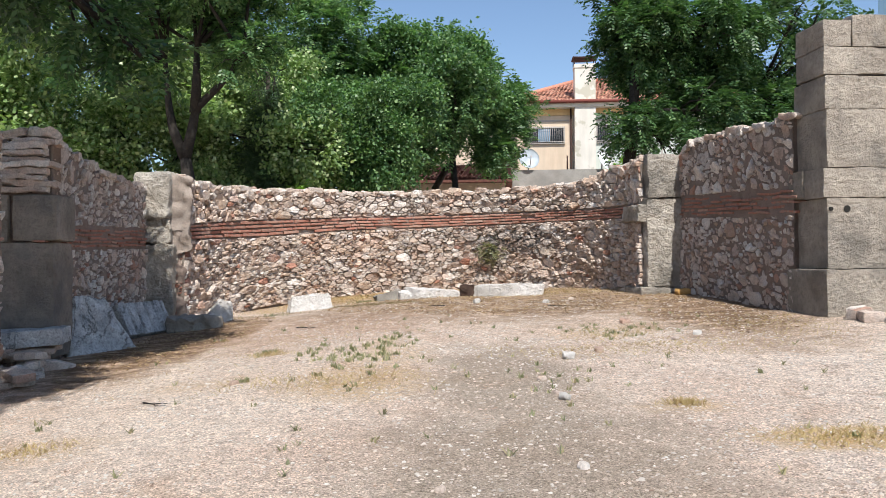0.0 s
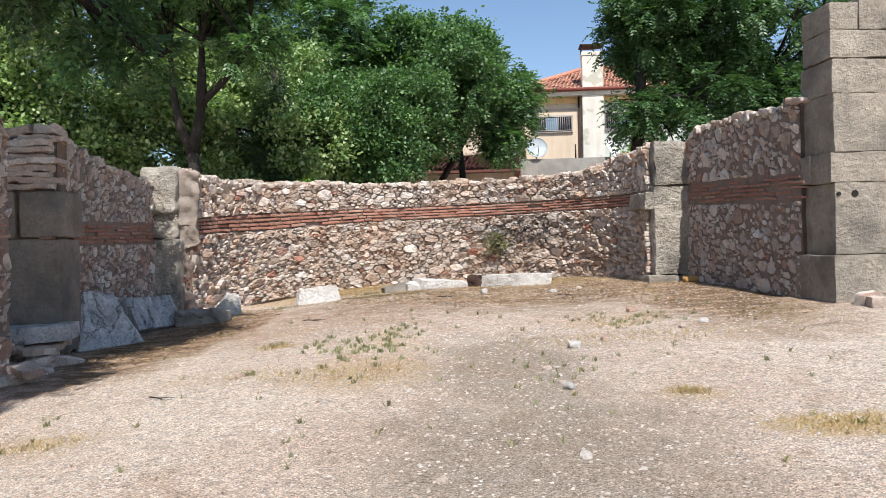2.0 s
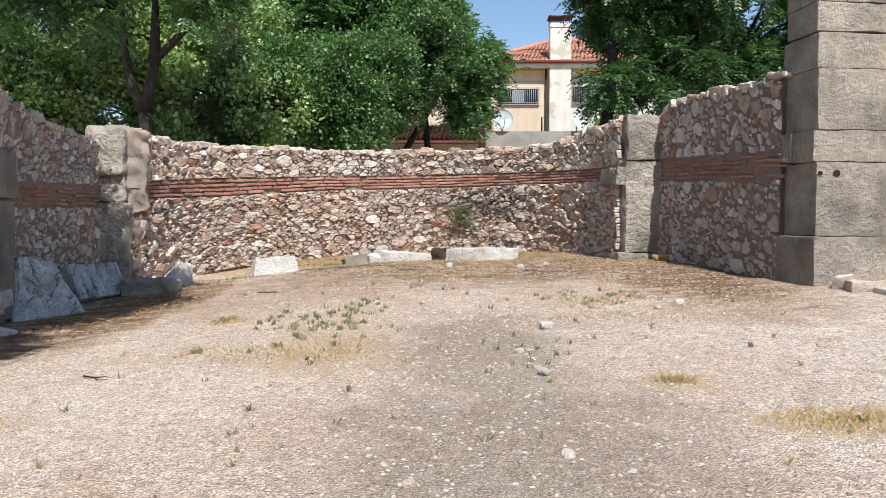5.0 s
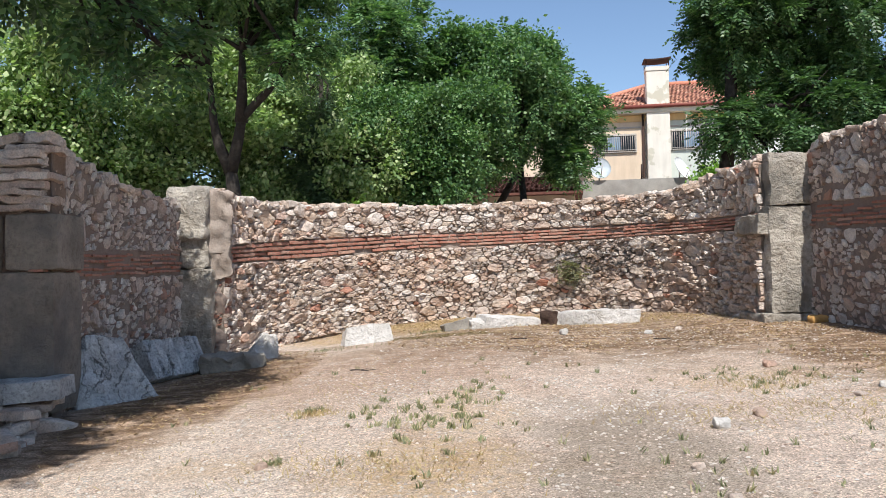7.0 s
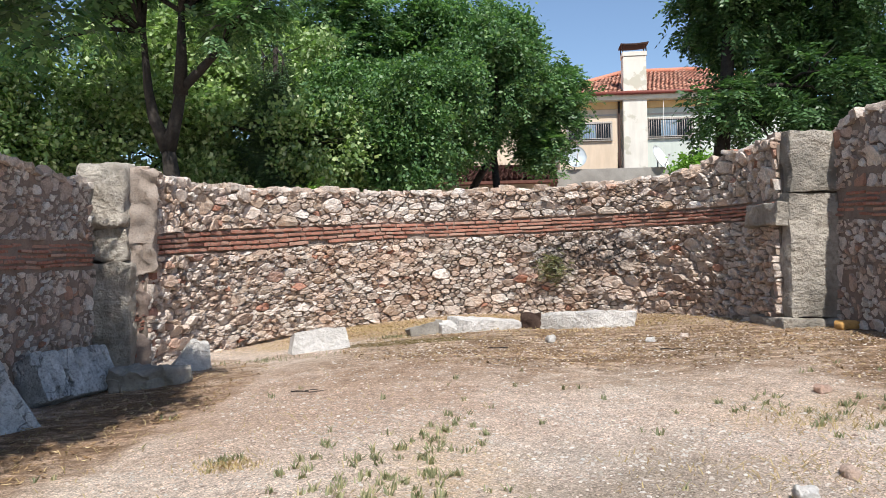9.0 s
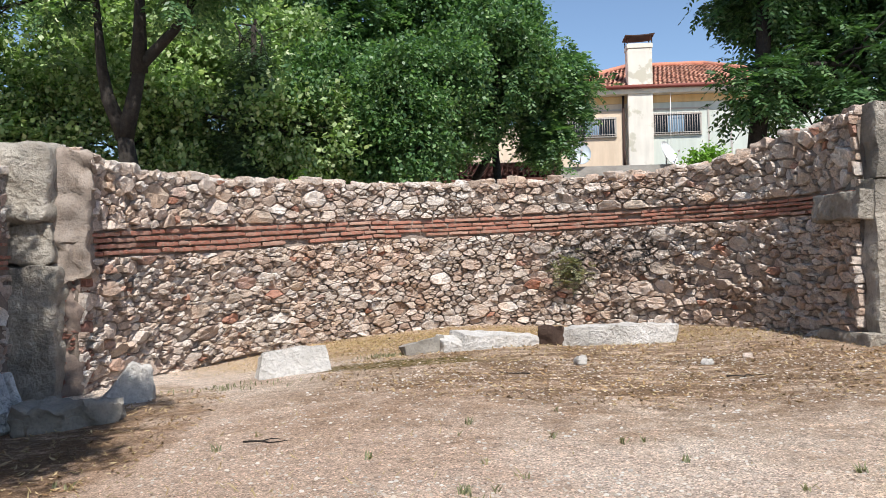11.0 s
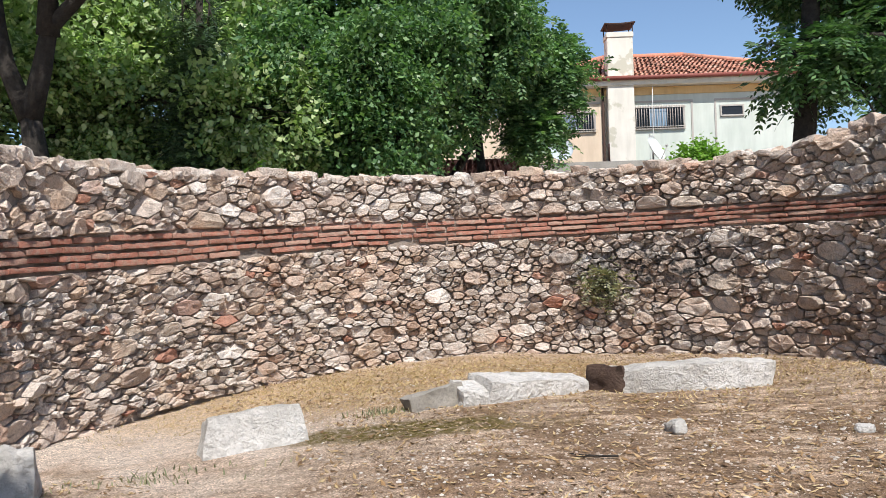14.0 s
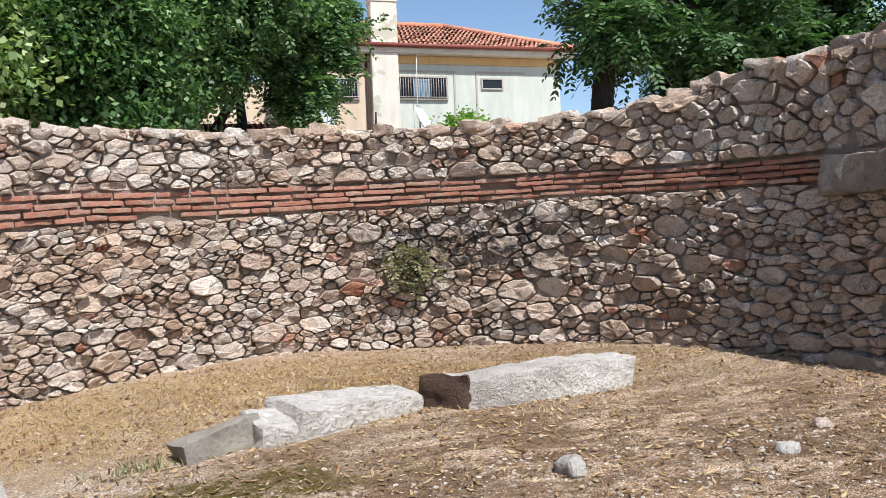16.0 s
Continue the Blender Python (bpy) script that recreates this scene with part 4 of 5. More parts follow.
def barred_window(x0, x1, z0, z1, curtain, bars):
    """A window behind iron bars, with its frame and a bright reveal."""
    win = part("window", box_bm(x0, x1, HY - 0.03, HY + 0.02, z0, z1), M_DARKROOM, house, "dark window behind iron bars" if bars else "small dark window")
    for a, b, c2, d in ((x0 - 0.07, x0, z0 - 0.07, z1 + 0.07), (x1, x1 + 0.07, z0 - 0.07, z1 + 0.07), (x0, x1, z0 - 0.07, z0), (x0, x1, z1, z1 + 0.07)):
        part("frame", box_bm(a, b, HY - 0.07, HY + 0.01, c2, d, 0.008), M_FRAME, win)
    if curtain:
        part("curtain", box_bm(*curtain, HY - 0.045, HY - 0.034, z0 + 0.08, z1 - 0.06), M_CURTAIN, win, "pale blue curtain behind the glass")
    if bars:
        for k in range(bars):
            x = x0 + 0.03 + (x1 - x0 - 0.06) * k / (bars - 1)
            part("bar", tube_bm([Vector((x, HY - 0.13, z0 - 0.03)), Vector((x, HY - 0.13, z1 + 0.1))], [0.014, 0.014], 5), M_FRAME, win)
        for z in (z0 + 0.04, z1 - 0.02):
            part("rail", tube_bm([Vector((x0 - 0.06, HY - 0.15, z)), Vector((x1 + 0.06, HY - 0.15, z))], [0.018, 0.018], 5), M_FRAME, win)


barred_window(1.3, 3.32, 7.66, 8.44, (2.0, 2.6), 19)
barred_window(5.05, 7.05, 7.68, 8.55, (5.65, 6.35), 19)
barred_window(8.65, 9.5, 8.15, 8.5, None, 0)
for x0, x1, z0, z1 in ((7.38, 7.46, 6.0, 8.85), (5.0, 7.38, 8.77, 8.85), (8.35, 8.43, 6.0, 8.85), (8.43, 10.6, 8.77, 8.85), (1.0, 3.6, 8.78, 8.86)):
    part("moulding", box_bm(x0, x1, HY - 0.035, HY - 0.004, z0, z1, 0.006), M_FRAME, house)
vent = part("window", box_bm(2.0, 3.1, HY - 0.03, HY + 0.01, 5.95, 6.2), M_DARKROOM, house, "low basement window with a tile grille")
for k in range(9):
    part("bar", box_bm(2.0 + 0.125 * k - 0.02, 2.0 + 0.125 * k + 0.02, HY - 0.07, HY - 0.03, 5.93, 6.22), M_EAVE, vent)
part("rail", box_bm(1.98, 3.12, HY - 0.072, HY - 0.03, 6.06, 6.1), M_EAVE, vent)

# low annex whose tile colour is darkened for tree shade, and a yard wall
annex = empty("annex", (0, 0, 0), "low outbuilding with a red tiled lean-to roof, coloured as in tree shade", "outbuilding")
part("wall", box_bm(-5.5, 0.2, 34.0, 38.6, 0.6, 5.0), M_BEIGE, annex)
bm = bmesh.new()
sl = [bm.verts.new(p) for p in ((-5.9, 33.5, 5.0), (0.5, 33.5, 5.0), (0.5, 38.8, 6.3), (-5.9, 38.8, 6.3), (-5.9, 33.5, 4.9), (0.5, 33.5, 4.9), (0.5, 38.8, 4.9), (-5.9, 38.8, 4.9))]
for q in ((0, 1, 2, 3), (4, 7, 6, 5), (0, 4, 5, 1), (1, 5, 6, 2), (2, 6, 7, 3), (3, 7, 4, 0)):
    bm.faces.new([sl[i] for i in q])
part("roof", bm, M_SHADEDTILE, annex)
av, af = [], []
for k in range(13):
    y0, z0 = 33.45 + 0.41 * k, 5.03 + 0.1 * k
    for i in range(32):
        x0 = -5.9 + i * 0.2025
        o = len(av)
        for dy, dz in ((0, 0.05), (0.46, 0.11)):
            for q, h in ((0, 0), (0.05, 0.05), (0.12, 0.05), (0.19, 0)):
                av.append((x0 + q, y0 + dy, z0 + dz + h + rt.uniform(-0.008, 0.008)))
        af += [(o + q, o + q + 1, o + q + 5, o + q + 4) for q in range(3)]
part("roof_tiles", mesh_from("roof_tiles", av, af, M_SHADEDTILE), None, annex, "clay tiles coloured dark as in tree shade")["kind"] = "stuff"
yard = part("wall_yard", box_bm(0.55, 12.5, 36.2, 36.5, 0.6, 5.7, 0.02), M_CONCRETE, None)
tagged(yard, "grey concrete yard wall below the house", "wall", kind="structure")
for x in (3.1,):
    po = part("fence_post", tube_bm([Vector((x, 36.3, 5.69)), Vector((x, 36.3, 6.35))], [0.04, 0.035], 6), M_RUST, None)
    tagged(po, "short dark iron post on the yard wall", "post")


def dish(x, y, z, r, yaw, pitch, material, label):
    d = empty("satellite_dish", (x, y, z), label, "satellite dish")
    rows3, n = 6, 28
    bm = bmesh.new()
    rings = []
    for back in (0, 1):
        for k in range(1, rows3 + 1):
            q = r * k / rows3
            rings.append([bm.verts.new((q * math.cos(a) * 0.94, -0.28 * (q / r) ** 2 * r + 0.02 * back, q * math.sin(a))) for a in np.linspace(0, math.tau, n, endpoint=False)])
    c0, c1 = bm.verts.new((0, 0, 0)), bm.verts.new((0, 0.02, 0))
    for g in (range(0, rows3 - 1), range(rows3, 2 * rows3 - 1)):
        for k in g:
            for i in range(n):
                bm.faces.new((rings[k][i], rings[k][(i + 1) % n], rings[k + 1][(i + 1) % n], rings[k + 1][i])).smooth = True
    for i in range(n):
        bm.faces.new((c0, rings[0][i], rings[0][(i + 1) % n]))
        bm.faces.new((c1, rings[rows3][(i + 1) % n], rings[rows3][i]))
        bm.faces.new((rings[rows3 - 1][i], rings[2 * rows3 - 1][i], rings[2 * rows3 - 1][(i + 1) % n], rings[rows3 - 1][(i + 1) % n]))
    m = pose(0, 0, 0, pitch, 0, yaw)
    part("reflector", bm, material, d).matrix_basis = m
    part("arm", tube_bm([Vector((0, -0.1, -r * 0.9)), Vector((0, -r * 1.0, -r * 0.25))], [0.02, 0.015], 6), M_FRAME, d).matrix_basis = m
    part("receiver", tube_bm([Vector((0, -r * 1.05, -r * 0.25)), Vector((0, -r * 0.9, -r * 0.2))], [0.04, 0.03], 8), M_FRAME, d).matrix_basis = m
    part("mast", tube_bm([Vector((0, 0.06, 0)), Vector((0, 0.1, 5.69 - z))], [0.03, 0.03], 6), M_FRAME, d)
    return d


dish(1.3, 36.35, 6.2, 0.52, 12, -22, M_DISH, "grey round satellite dish on a mast")
dish(4.7, 36.35, 6.08, 0.52, 52, -24, M_DISHW, "white satellite dish turned aside")

far = empty("blue_building", (0, 0, 0), "tall light blue apartment building far off", "building")
part("wall", box_bm(33, 52, 56, 70, 0, 24.5), M_BLUEWALL, far)
for k in range(4):
    for lv in range(5):
        wn2 = part("window", box_bm(35 + k * 2.2, 35.9 + k * 2.2, 55.93, 56.01, 5 + 3.4 * lv, 6.2 + 3.4 * lv), M_DARKROOM, far)
        part("frame", box_bm(34.9 + k * 2.2, 36.0 + k * 2.2, 55.95, 56.005, 4.9 + 3.4 * lv, 6.3 + 3.4 * lv), M_CHIMNEY, wn2)
low = empty("wall_far", (0, 0, 0), "low far rubble garden wall", "wall", kind="structure")
fw = lambda s, z, d: (s, 19.0 - d, z)
wall_core("wall_core", 5.5, 16, lambda s: 0.9, lambda s: 2.35, fw, 0.5, M_BROWNMORTAR, low, 0.3)
v, f = lay_rubble(low, 5.5, 16, lambda s: 0.95, lambda s: 2.35, 0.34, 0.03, 0.04, fw, M_PALE, lambda s, z: False, 81)
part("rubble_stones", mesh_from("rubble_stones", v, f, M_PALE), None, low)["kind"] = "stuff"


# ---------------------------------------------------------------- trees
def fronds(centres, heads, kind, g):
    """Leaf quads: for every centre a frond of leaflets pointing along its head."""
    n = len(centres)
    up = np.tile((0.0, 0.0, 1.0), (n, 1))
    side = np.cross(heads, up)
    side /= np.linalg.norm(side, axis=1, keepdims=True) + 1e-9
    nrm = np.cross(side, heads)
    quads = []
    length, leaflet, width, pairs, droop = kind
    for k in range(pairs):
        f = (k + 0.6) / pairs
        for sgn in (-1, 1):
            base = centres + heads * (length * f) - up * (droop * length * f * f)
            d = side * sgn * (0.85 + g.uniform(-0.15, 0.15, (n, 1))) + heads * 0.5 - up * g.uniform(0.05, 0.5, (n, 1))
            d /= np.linalg.norm(d, axis=1, keepdims=True)
            ll = leaflet * (1.1 - 0.5 * abs(f - 0.45)) * g.uniform(0.8, 1.2, (n, 1))
            t = np.cross(d, nrm + g.normal(0, 0.35, (n, 3)))
            t /= np.linalg.norm(t, axis=1, keepdims=True) + 1e-9
            mid = base + d * ll * 0.45
            quads.append(np.stack([base, mid + t * width, base + d * ll, mid - t * width], axis=1))
    q = np.concatenate(quads)
    return q.reshape(-1, 3), np.arange(len(q) * 4).reshape(-1, 4)


def single_leaves(centres, heads, size, g, per=7):
    n = len(centres)
    out = []
    for k in range(per):
        base = centres + g.normal(0, size * 1.3, (n, 3))
        d = heads + g.normal(0, 0.6, (n, 3))
        d[:, 2] -= 0.25
        d /= np.linalg.norm(d, axis=1, keepdims=True)
        t = np.cross(d, g.normal(0, 0.6, (n, 3)) + np.array((0, 0, 1)))
        t /= np.linalg.norm(t, axis=1, keepdims=True) + 1e-9
        s = size * g.uniform(0.6, 1.25, (n, 1))
        mid = base + d * s * 0.45
        out.append(np.stack([base, mid + t * s * 0.36, base + d * s, mid - t * s * 0.36], axis=1))
    q = np.concatenate(out)
    return q.reshape(-1, 3), np.arange(len(q) * 4).reshape(-1, 4)


def tree(name, label, base, trunk_pts, lobes, count, leaf, material, seed, kind="pinnate", trunk_r=0.18, limb_r=0.06, forks=()):
    """A tree: bent trunk, limbs to each lobe of the crown, and a crown of leaves in clumps with gaps."""
    g = np.random.default_rng(seed)
    r = random.Random(seed)
    th = empty(name, base, label, "tree")
    b = Vector(base)
    bm = bmesh.new()
    pts = [Vector(p) for p in trunk_pts]
    tube_bm(pts, [trunk_r * (1 - 0.5 * i / (len(pts) - 1)) for i in range(len(pts))], 9, bm)
    ends = [pts[-1], pts[-1 - (len(pts) > 2)]]
    for fork in forks:
        fp = [Vector(q) for q in fork]
        tube_bm(fp, [trunk_r * 0.62 * (1 - 0.6 * i / (len(fp) - 1)) for i in range(len(fp))], 8, bm)
        ends += [fp[-1], fp[-2]]
    if forks:
        ends = ends[2:]
    cs, hs = [], []
    weight = np.array([l[3] ** 2 for l in lobes])
    weight = weight / weight.sum()
    for (lx, ly, lz, lr), wgt in zip(lobes, weight):
        c = Vector((lx, ly, lz))
        start = min(ends, key=lambda q: (q - c).length + r.uniform(0, 0.8))
        mid = start.lerp(c, 0.5) + Vector((r.uniform(-0.3, 0.3), r.uniform(-0.3, 0.3), r.uniform(0, 0.4)))
        tube_bm([start, mid, c], [limb_r, limb_r * 0.7, limb_r * 0.3], 6, bm)
        for k in range(5):
            d = Vector((r.gauss(0, 1), r.gauss(0, 1), r.gauss(0.2, 0.8))).normalized()
            s0 = mid.lerp(c, r.random())
            tube_bm([s0, s0.lerp(c + d * lr * 0.8, 0.5) + Vector((0, 0, 0.1)), c + d * lr * 0.85], [limb_r * 0.45, limb_r * 0.3, limb_r * 0.08], 5, bm)
        # clumps inside the lobe
        nc = max(9, int(24 * lr))
        d = g.normal(0, 1, (nc, 3))
        d /= np.linalg.norm(d, axis=1, keepdims=True)
        rad = lr * g.uniform(0.45, 1.05, (nc, 1)) ** 0.6
        cl = np.array((lx, ly, lz)) + d * rad * np.array((1, 1, 0.85))
        m = int(count * wgt / nc) + 1
        for q, dd in zip(cl, d):
            spread = g.uniform(0.11, 0.25) * (0.6 + 0.3 * lr)
            p = q + g.normal(0, 1, (m, 3)) * spread * np.array((1, 1, 0.6))
            h = dd * 0.7 + g.normal(0, 0.6, (m, 3))
            h[:, 2] -= 0.15
            cs.append(p)
            hs.append(h / np.linalg.norm(h, axis=1, keepdims=True))
    cs, hs = np.concatenate(cs), np.concatenate(hs)
    v, f = fronds(cs, hs, leaf, g) if kind == "pinnate" else single_leaves(cs, hs, leaf, g)
    bmesh.ops.translate(bm, verts=bm.verts[:], vec=-b)
    part("trunk", bm, M_BARK, th, "dark bent trunk and limbs")
    part("crown", mesh_from("crown", v - np.array(base), f, material, False), None, th)
    return th


def ball_lobes(c, r, n, lr, seed, squash=0.8):
    rr = random.Random(seed)
    out = []
    for i in range(n):
        d = Vector((rr.gauss(0, 1), rr.gauss(0, 1), rr.gauss(0, 1))).normalized() * rr.uniform(0.35, 1.0)
        out.append((c[0] + d.x * r[0], c[1] + d.y * r[1], c[2] + d.z * r[2], lr * rr.uniform(0.7, 1.25)))
    return out


PIN = (0.34, 0.13, 0.028, 5, 0.35)
G0 = 0.8
tree("tree", "locust tree with dark forked trunk behind the wall", (-7.1, 17.6, G0), [(-7.1, 17.6, G0), (-7.2, 17.6, 2.5), (-7.3, 17.6, 3.5), (-7.38, 17.6, 4.1)],
     ball_lobes((-8.0, 17.2, 7.9), (3.6, 2.2, 1.3), 15, 1.0, 1) + [(-9.9, 17.2, 5.9, 0.5), (-6.0, 17.0, 6.0, 0.55), (-8.4, 17.3, 6.3, 0.5), (-5.4, 17.2, 6.4, 0.5)], 6200, (0.3, 0.12, 0.027, 5, 0.35), M_LEAF, 1, trunk_r=0.23, limb_r=0.05,
     forks=([(-7.37, 17.6, 3.95), (-7.65, 17.6, 4.6), (-7.75, 17.6, 5.1), (-7.8, 17.5, 6.2)], [(-7.36, 17.6, 3.95), (-7.2, 17.6, 4.6), (-7.1, 17.6, 5.1), (-6.5, 17.5, 5.6), (-5.9, 17.4, 6.2)], [(-7.12, 17.6, 5.0), (-7.05, 17.5, 5.7), (-7.0, 17.4, 6.5)]))
tree("tree", "broad-leaved tree with light yellow-green leaves", (-9.3, 22.5, G0), [(-9.3, 22.5, G0), (-9.2, 22.5, 3), (-9.2, 22.4, 5)],
     ball_lobes((-10.0, 22.0, 4.2), (5.2, 1.8, 3.0), 26, 1.15, 2) + [(-9.5, 22.5, 7.3, 1.2), (-8.2, 22.5, 7.0, 1.1), (-7.2, 23, 6.6, 1.0), (-10.8, 22.5, 7.6, 1.2), (-8.8, 22.6, 8.3, 1.0), (-6.6, 23.6, 7.4, 0.9)], 23000, 0.14, M_LEAFB, 2, "broad")
tree("tree", "tall locust tree with feathery green crown", (-5.2, 27.5, G0), [(-5.2, 27.5, G0), (-5.0, 27.5, 4), (-5.3, 27.5, 7)],
     ball_lobes((-5.0, 27.0, 7.4), (4.4, 2.6, 3.6), 24, 1.45, 3) + ball_lobes((-5.4, 25.5, 5.2), (2.6, 1.0, 2.2), 12, 1.0, 33), 13000, (0.42, 0.16, 0.035, 5, 0.35), M_LEAF, 3)
tree("tree", "leafy round tree with dense green crown", (-1.6, 27.0, G0), [(-1.6, 27, G0), (-1.5, 27, 3), (-1.7, 27, 5.5)],
     [q for q in ball_lobes((-2.2, 26.6, 6.9), (2.4, 2.0, 2.9), 30, 0.85, 4) if q[0] < -3.0 or (q[2] > 6.5 and q[0] < -0.4)], 14000, 0.13, M_LEAF, 4, "broad")
tree("tree", "locust tree with a crooked low trunk", (-3.6, 23.0, G0), [(-3.6, 23, G0), (-3.9, 23, 2.6), (-3.2, 23, 3.3), (-2.9, 23, 4.4)],
     [q for q in ball_lobes((-3.8, 22.8, 5.0), (2.2, 1.4, 2.2), 22, 0.8, 5) if q[0] < -3.3 or q[2] > 5.6], 11000, 0.11, M_LEAF, 5, "broad", trunk_r=0.13)
con = [(-6.6 + 0.5 * math.sin(2.4 * k) * (1 - k / 15), 21.6 + 0.4 * math.cos(2.4 * k) * (1 - k / 15), 2.2 + 0.34 * k, 0.75 - 0.04 * k) for k in range(14)]
tree("conifer", "dark drooping conifer between broad-leaved trees", (-6.6, 21.6, G0), [(-6.6, 21.6, G0), (-6.6, 21.6, 4), (-6.6, 21.6, 7.0)], con, 5200, (0.34, 0.11, 0.013, 6, 0.9), M_CONIFER, 6, trunk_r=0.12, limb_r=0.03)
tree("tree", "locust tree with feathery crown over the wall", (-3.0, 29.0, G0), [(-3.0, 29, G0), (-2.6, 29, 4), (-1.2, 29, 6.4)],
     ball_lobes((-1.2, 28.6, 7.9), (1.5, 1.4, 1.5), 11, 0.85, 7) + [(0.3, 28.2, 6.9, 0.6), (-0.3, 28.2, 6.3, 0.6), (-0.2, 28.0, 5.3, 0.42), (0.85, 28.3, 6.8, 0.5), (0.5, 28.2, 7.5, 0.55), (0.45, 28.2, 6.0, 0.42), (-0.7, 28.2, 7.1, 0.6), (-0.3, 28, 5.6, 0.5), (-0.75, 28, 6.0, 0.5), (0.15, 28, 5.0, 0.35), (-0.6, 28, 5.2, 0.35)], 5600, (0.42, 0.16, 0.035, 5, 0.35), M_LEAF, 7)
tree("tree", "tall locust tree with dark trunk in front of the house", (3.15, 20.1, G0), [(3.15, 20.1, G0), (3.2, 20.1, 3.2), (3.4, 20.1, 5.2), (3.5, 20.1, 7.2)],
     [(3.35, 20.0, 4.9, 0.72), (4.2, 20.2, 4.4, 0.9), (5.0, 20.2, 5.3, 1.1)] + ball_lobes((4.4, 20.3, 7.2), (2.5, 1.6, 2.3), 13, 0.85, 8), 6500, PIN, M_LEAFD, 8, trunk_r=0.21, limb_r=0.08)
tree("tree", "dark dense tree beyond the straight wall", (7.2, 22.5, G0), [(7.2, 22.5, G0), (7.3, 22.5, 3.5), (7.2, 22.5, 6)],
     ball_lobes((7.6, 22.3, 6.4), (3.2, 1.8, 3.8), 18, 1.1, 9), 6000, (0.42, 0.16, 0.035, 5, 0.35), M_LEAFD, 9)
tree("tree", "green tree behind the tall pier", (11.5, 20.5, G0), [(11.5, 20.5, G0), (11.4, 20.5, 3), (11.6, 20.5, 4.5)],
     ball_lobes((12.0, 20.4, 3.3), (3.0, 1.6, 1.5), 16, 1.0, 10), 7000, 0.14, M_LEAF, 10, "broad")
tree("tree", "broad-leaved tree behind the shaded wall", (-14.0, 19.0, G0), [(-14, 19, G0), (-14, 19, 3), (-13.8, 19, 5)],
     ball_lobes((-13.6, 18.6, 4.6), (3.2, 3.2, 3.4), 18, 1.4, 11), 11000, 0.15, M_LEAFB, 11, "broad")
tree("tree", "large shade tree spreading over the doorway gap", (-8.2, 4.6, 0.0), [(-8.2, 4.6, 0), (-8.0, 5.0, 2.5), (-7.2, 6.0, 4.6), (-6.2, 7.2, 5.8)],
     [(-4.7, 9.8, 4.2, 0.42), (-5.3, 9.5, 4.8, 0.7), (-4.9, 8.6, 5.9, 0.9), (-4.7, 7.7, 6.3, 0.7), (-6.2, 8.3, 5.6, 1.2),
      (-4.8, 8.0, 6.4, 1.0), (-5.2, 7.0, 6.6, 1.2), (-4.4, 6.8, 6.9, 1.0), (-6.4, 6.4, 6.6, 1.3), (-4.1, 7.6, 6.7, 0.9), (-4.6, 5.6, 6.6, 1.1), (-3.9, 6.2, 7.0, 0.9), (-4.9, 5.0, 6.8, 1.2), (-5.6, 8.8, 6.2, 1.1), (-5.8, 9.2, 6.4, 0.8), (-4.6, 3.8, 6.6, 1.2), (-4.4, 2.6, 6.8, 1.1)], 7500, PIN, M_LEAFD, 12, trunk_r=0.26, limb_r=0.09)
tree("bush", "fresh light green bush below the yard wall", (5.95, 35.4, G0), [(5.95, 35.4, G0), (5.95, 35.4, 4.8)], ball_lobes((6.0, 35.4, 5.4), (0.6, 0.3, 0.4), 8, 0.27, 13), 1000, 0.15, M_BUSHLEAF, 13, "broad", trunk_r=0.06, limb_r=0.03)
tree("bush", "low green shrub behind the wall", (-5.9, 19.6, G0), [(-5.9, 19.6, G0), (-5.9, 19.6, 1.8)], ball_lobes((-5.7, 19.6, 2.7), (1.6, 0.5, 0.5), 8, 0.45, 14), 900, (0.26, 0.1, 0.02, 5, 0.3), M_BUSHLEAF, 14, trunk_r=0.05, limb_r=0.03)

# ---------------------------------------------------------------- small growth and litter
def scatter_points(n, x, y, rx, ry, g, uniform=False):
    if uniform:
        a, q = g.uniform(0, math.tau, n), np.sqrt(g.uniform(0, 1, n))
        px, py = x + rx * q * np.cos(a), y + ry * q * np.sin(a)
    else:
        px, py = g.normal(x, rx / 2, n), g.normal(y, ry / 2, n)
    ok = []
    for a, b in zip(px, py):
        du, dv = a - CX, b - CY
        u, v = du * UX + dv * UY, du * VX + dv * VY
        if (v > 0 and math.hypot(u, v) > RAD - 0.05) or (v <= 0 and not -4.5 < u < 4.55):
            continue
        ok.append((a, b, ground_z(a, b)))
    return np.array(ok)


def blades(name, label, spots, material, height, width, lean, seed, category="grass"):
    g = np.random.default_rng(seed)
    p = np.concatenate([scatter_points(n, x, y, rx, ry, g) for n, x, y, rx, ry in spots])
    n = len(p)
    a = g.uniform(0, math.tau, n)
    d = np.stack([np.cos(a), np.sin(a), np.zeros(n)], 1)
    s = np.stack([-np.sin(a), np.cos(a), np.zeros(n)], 1) * width
    h = height * g.uniform(0.4, 1.2, (n, 1))
    tip = p + d * h * lean * g.uniform(0.3, 1.5, (n, 1)) + np.array((0, 0, 1)) * h
    mid = (p + tip) / 2 + np.array((0, 0, 0.12)) * h
    q = np.stack([p - s, p + s, mid + s * 0.8, tip, mid - s * 0.8], 1).reshape(-1, 3)
    f = np.arange(n * 5).reshape(-1, 5)
    tagged(new(name, mesh_from(name, q, f, material, False)), label, category, kind="stuff")


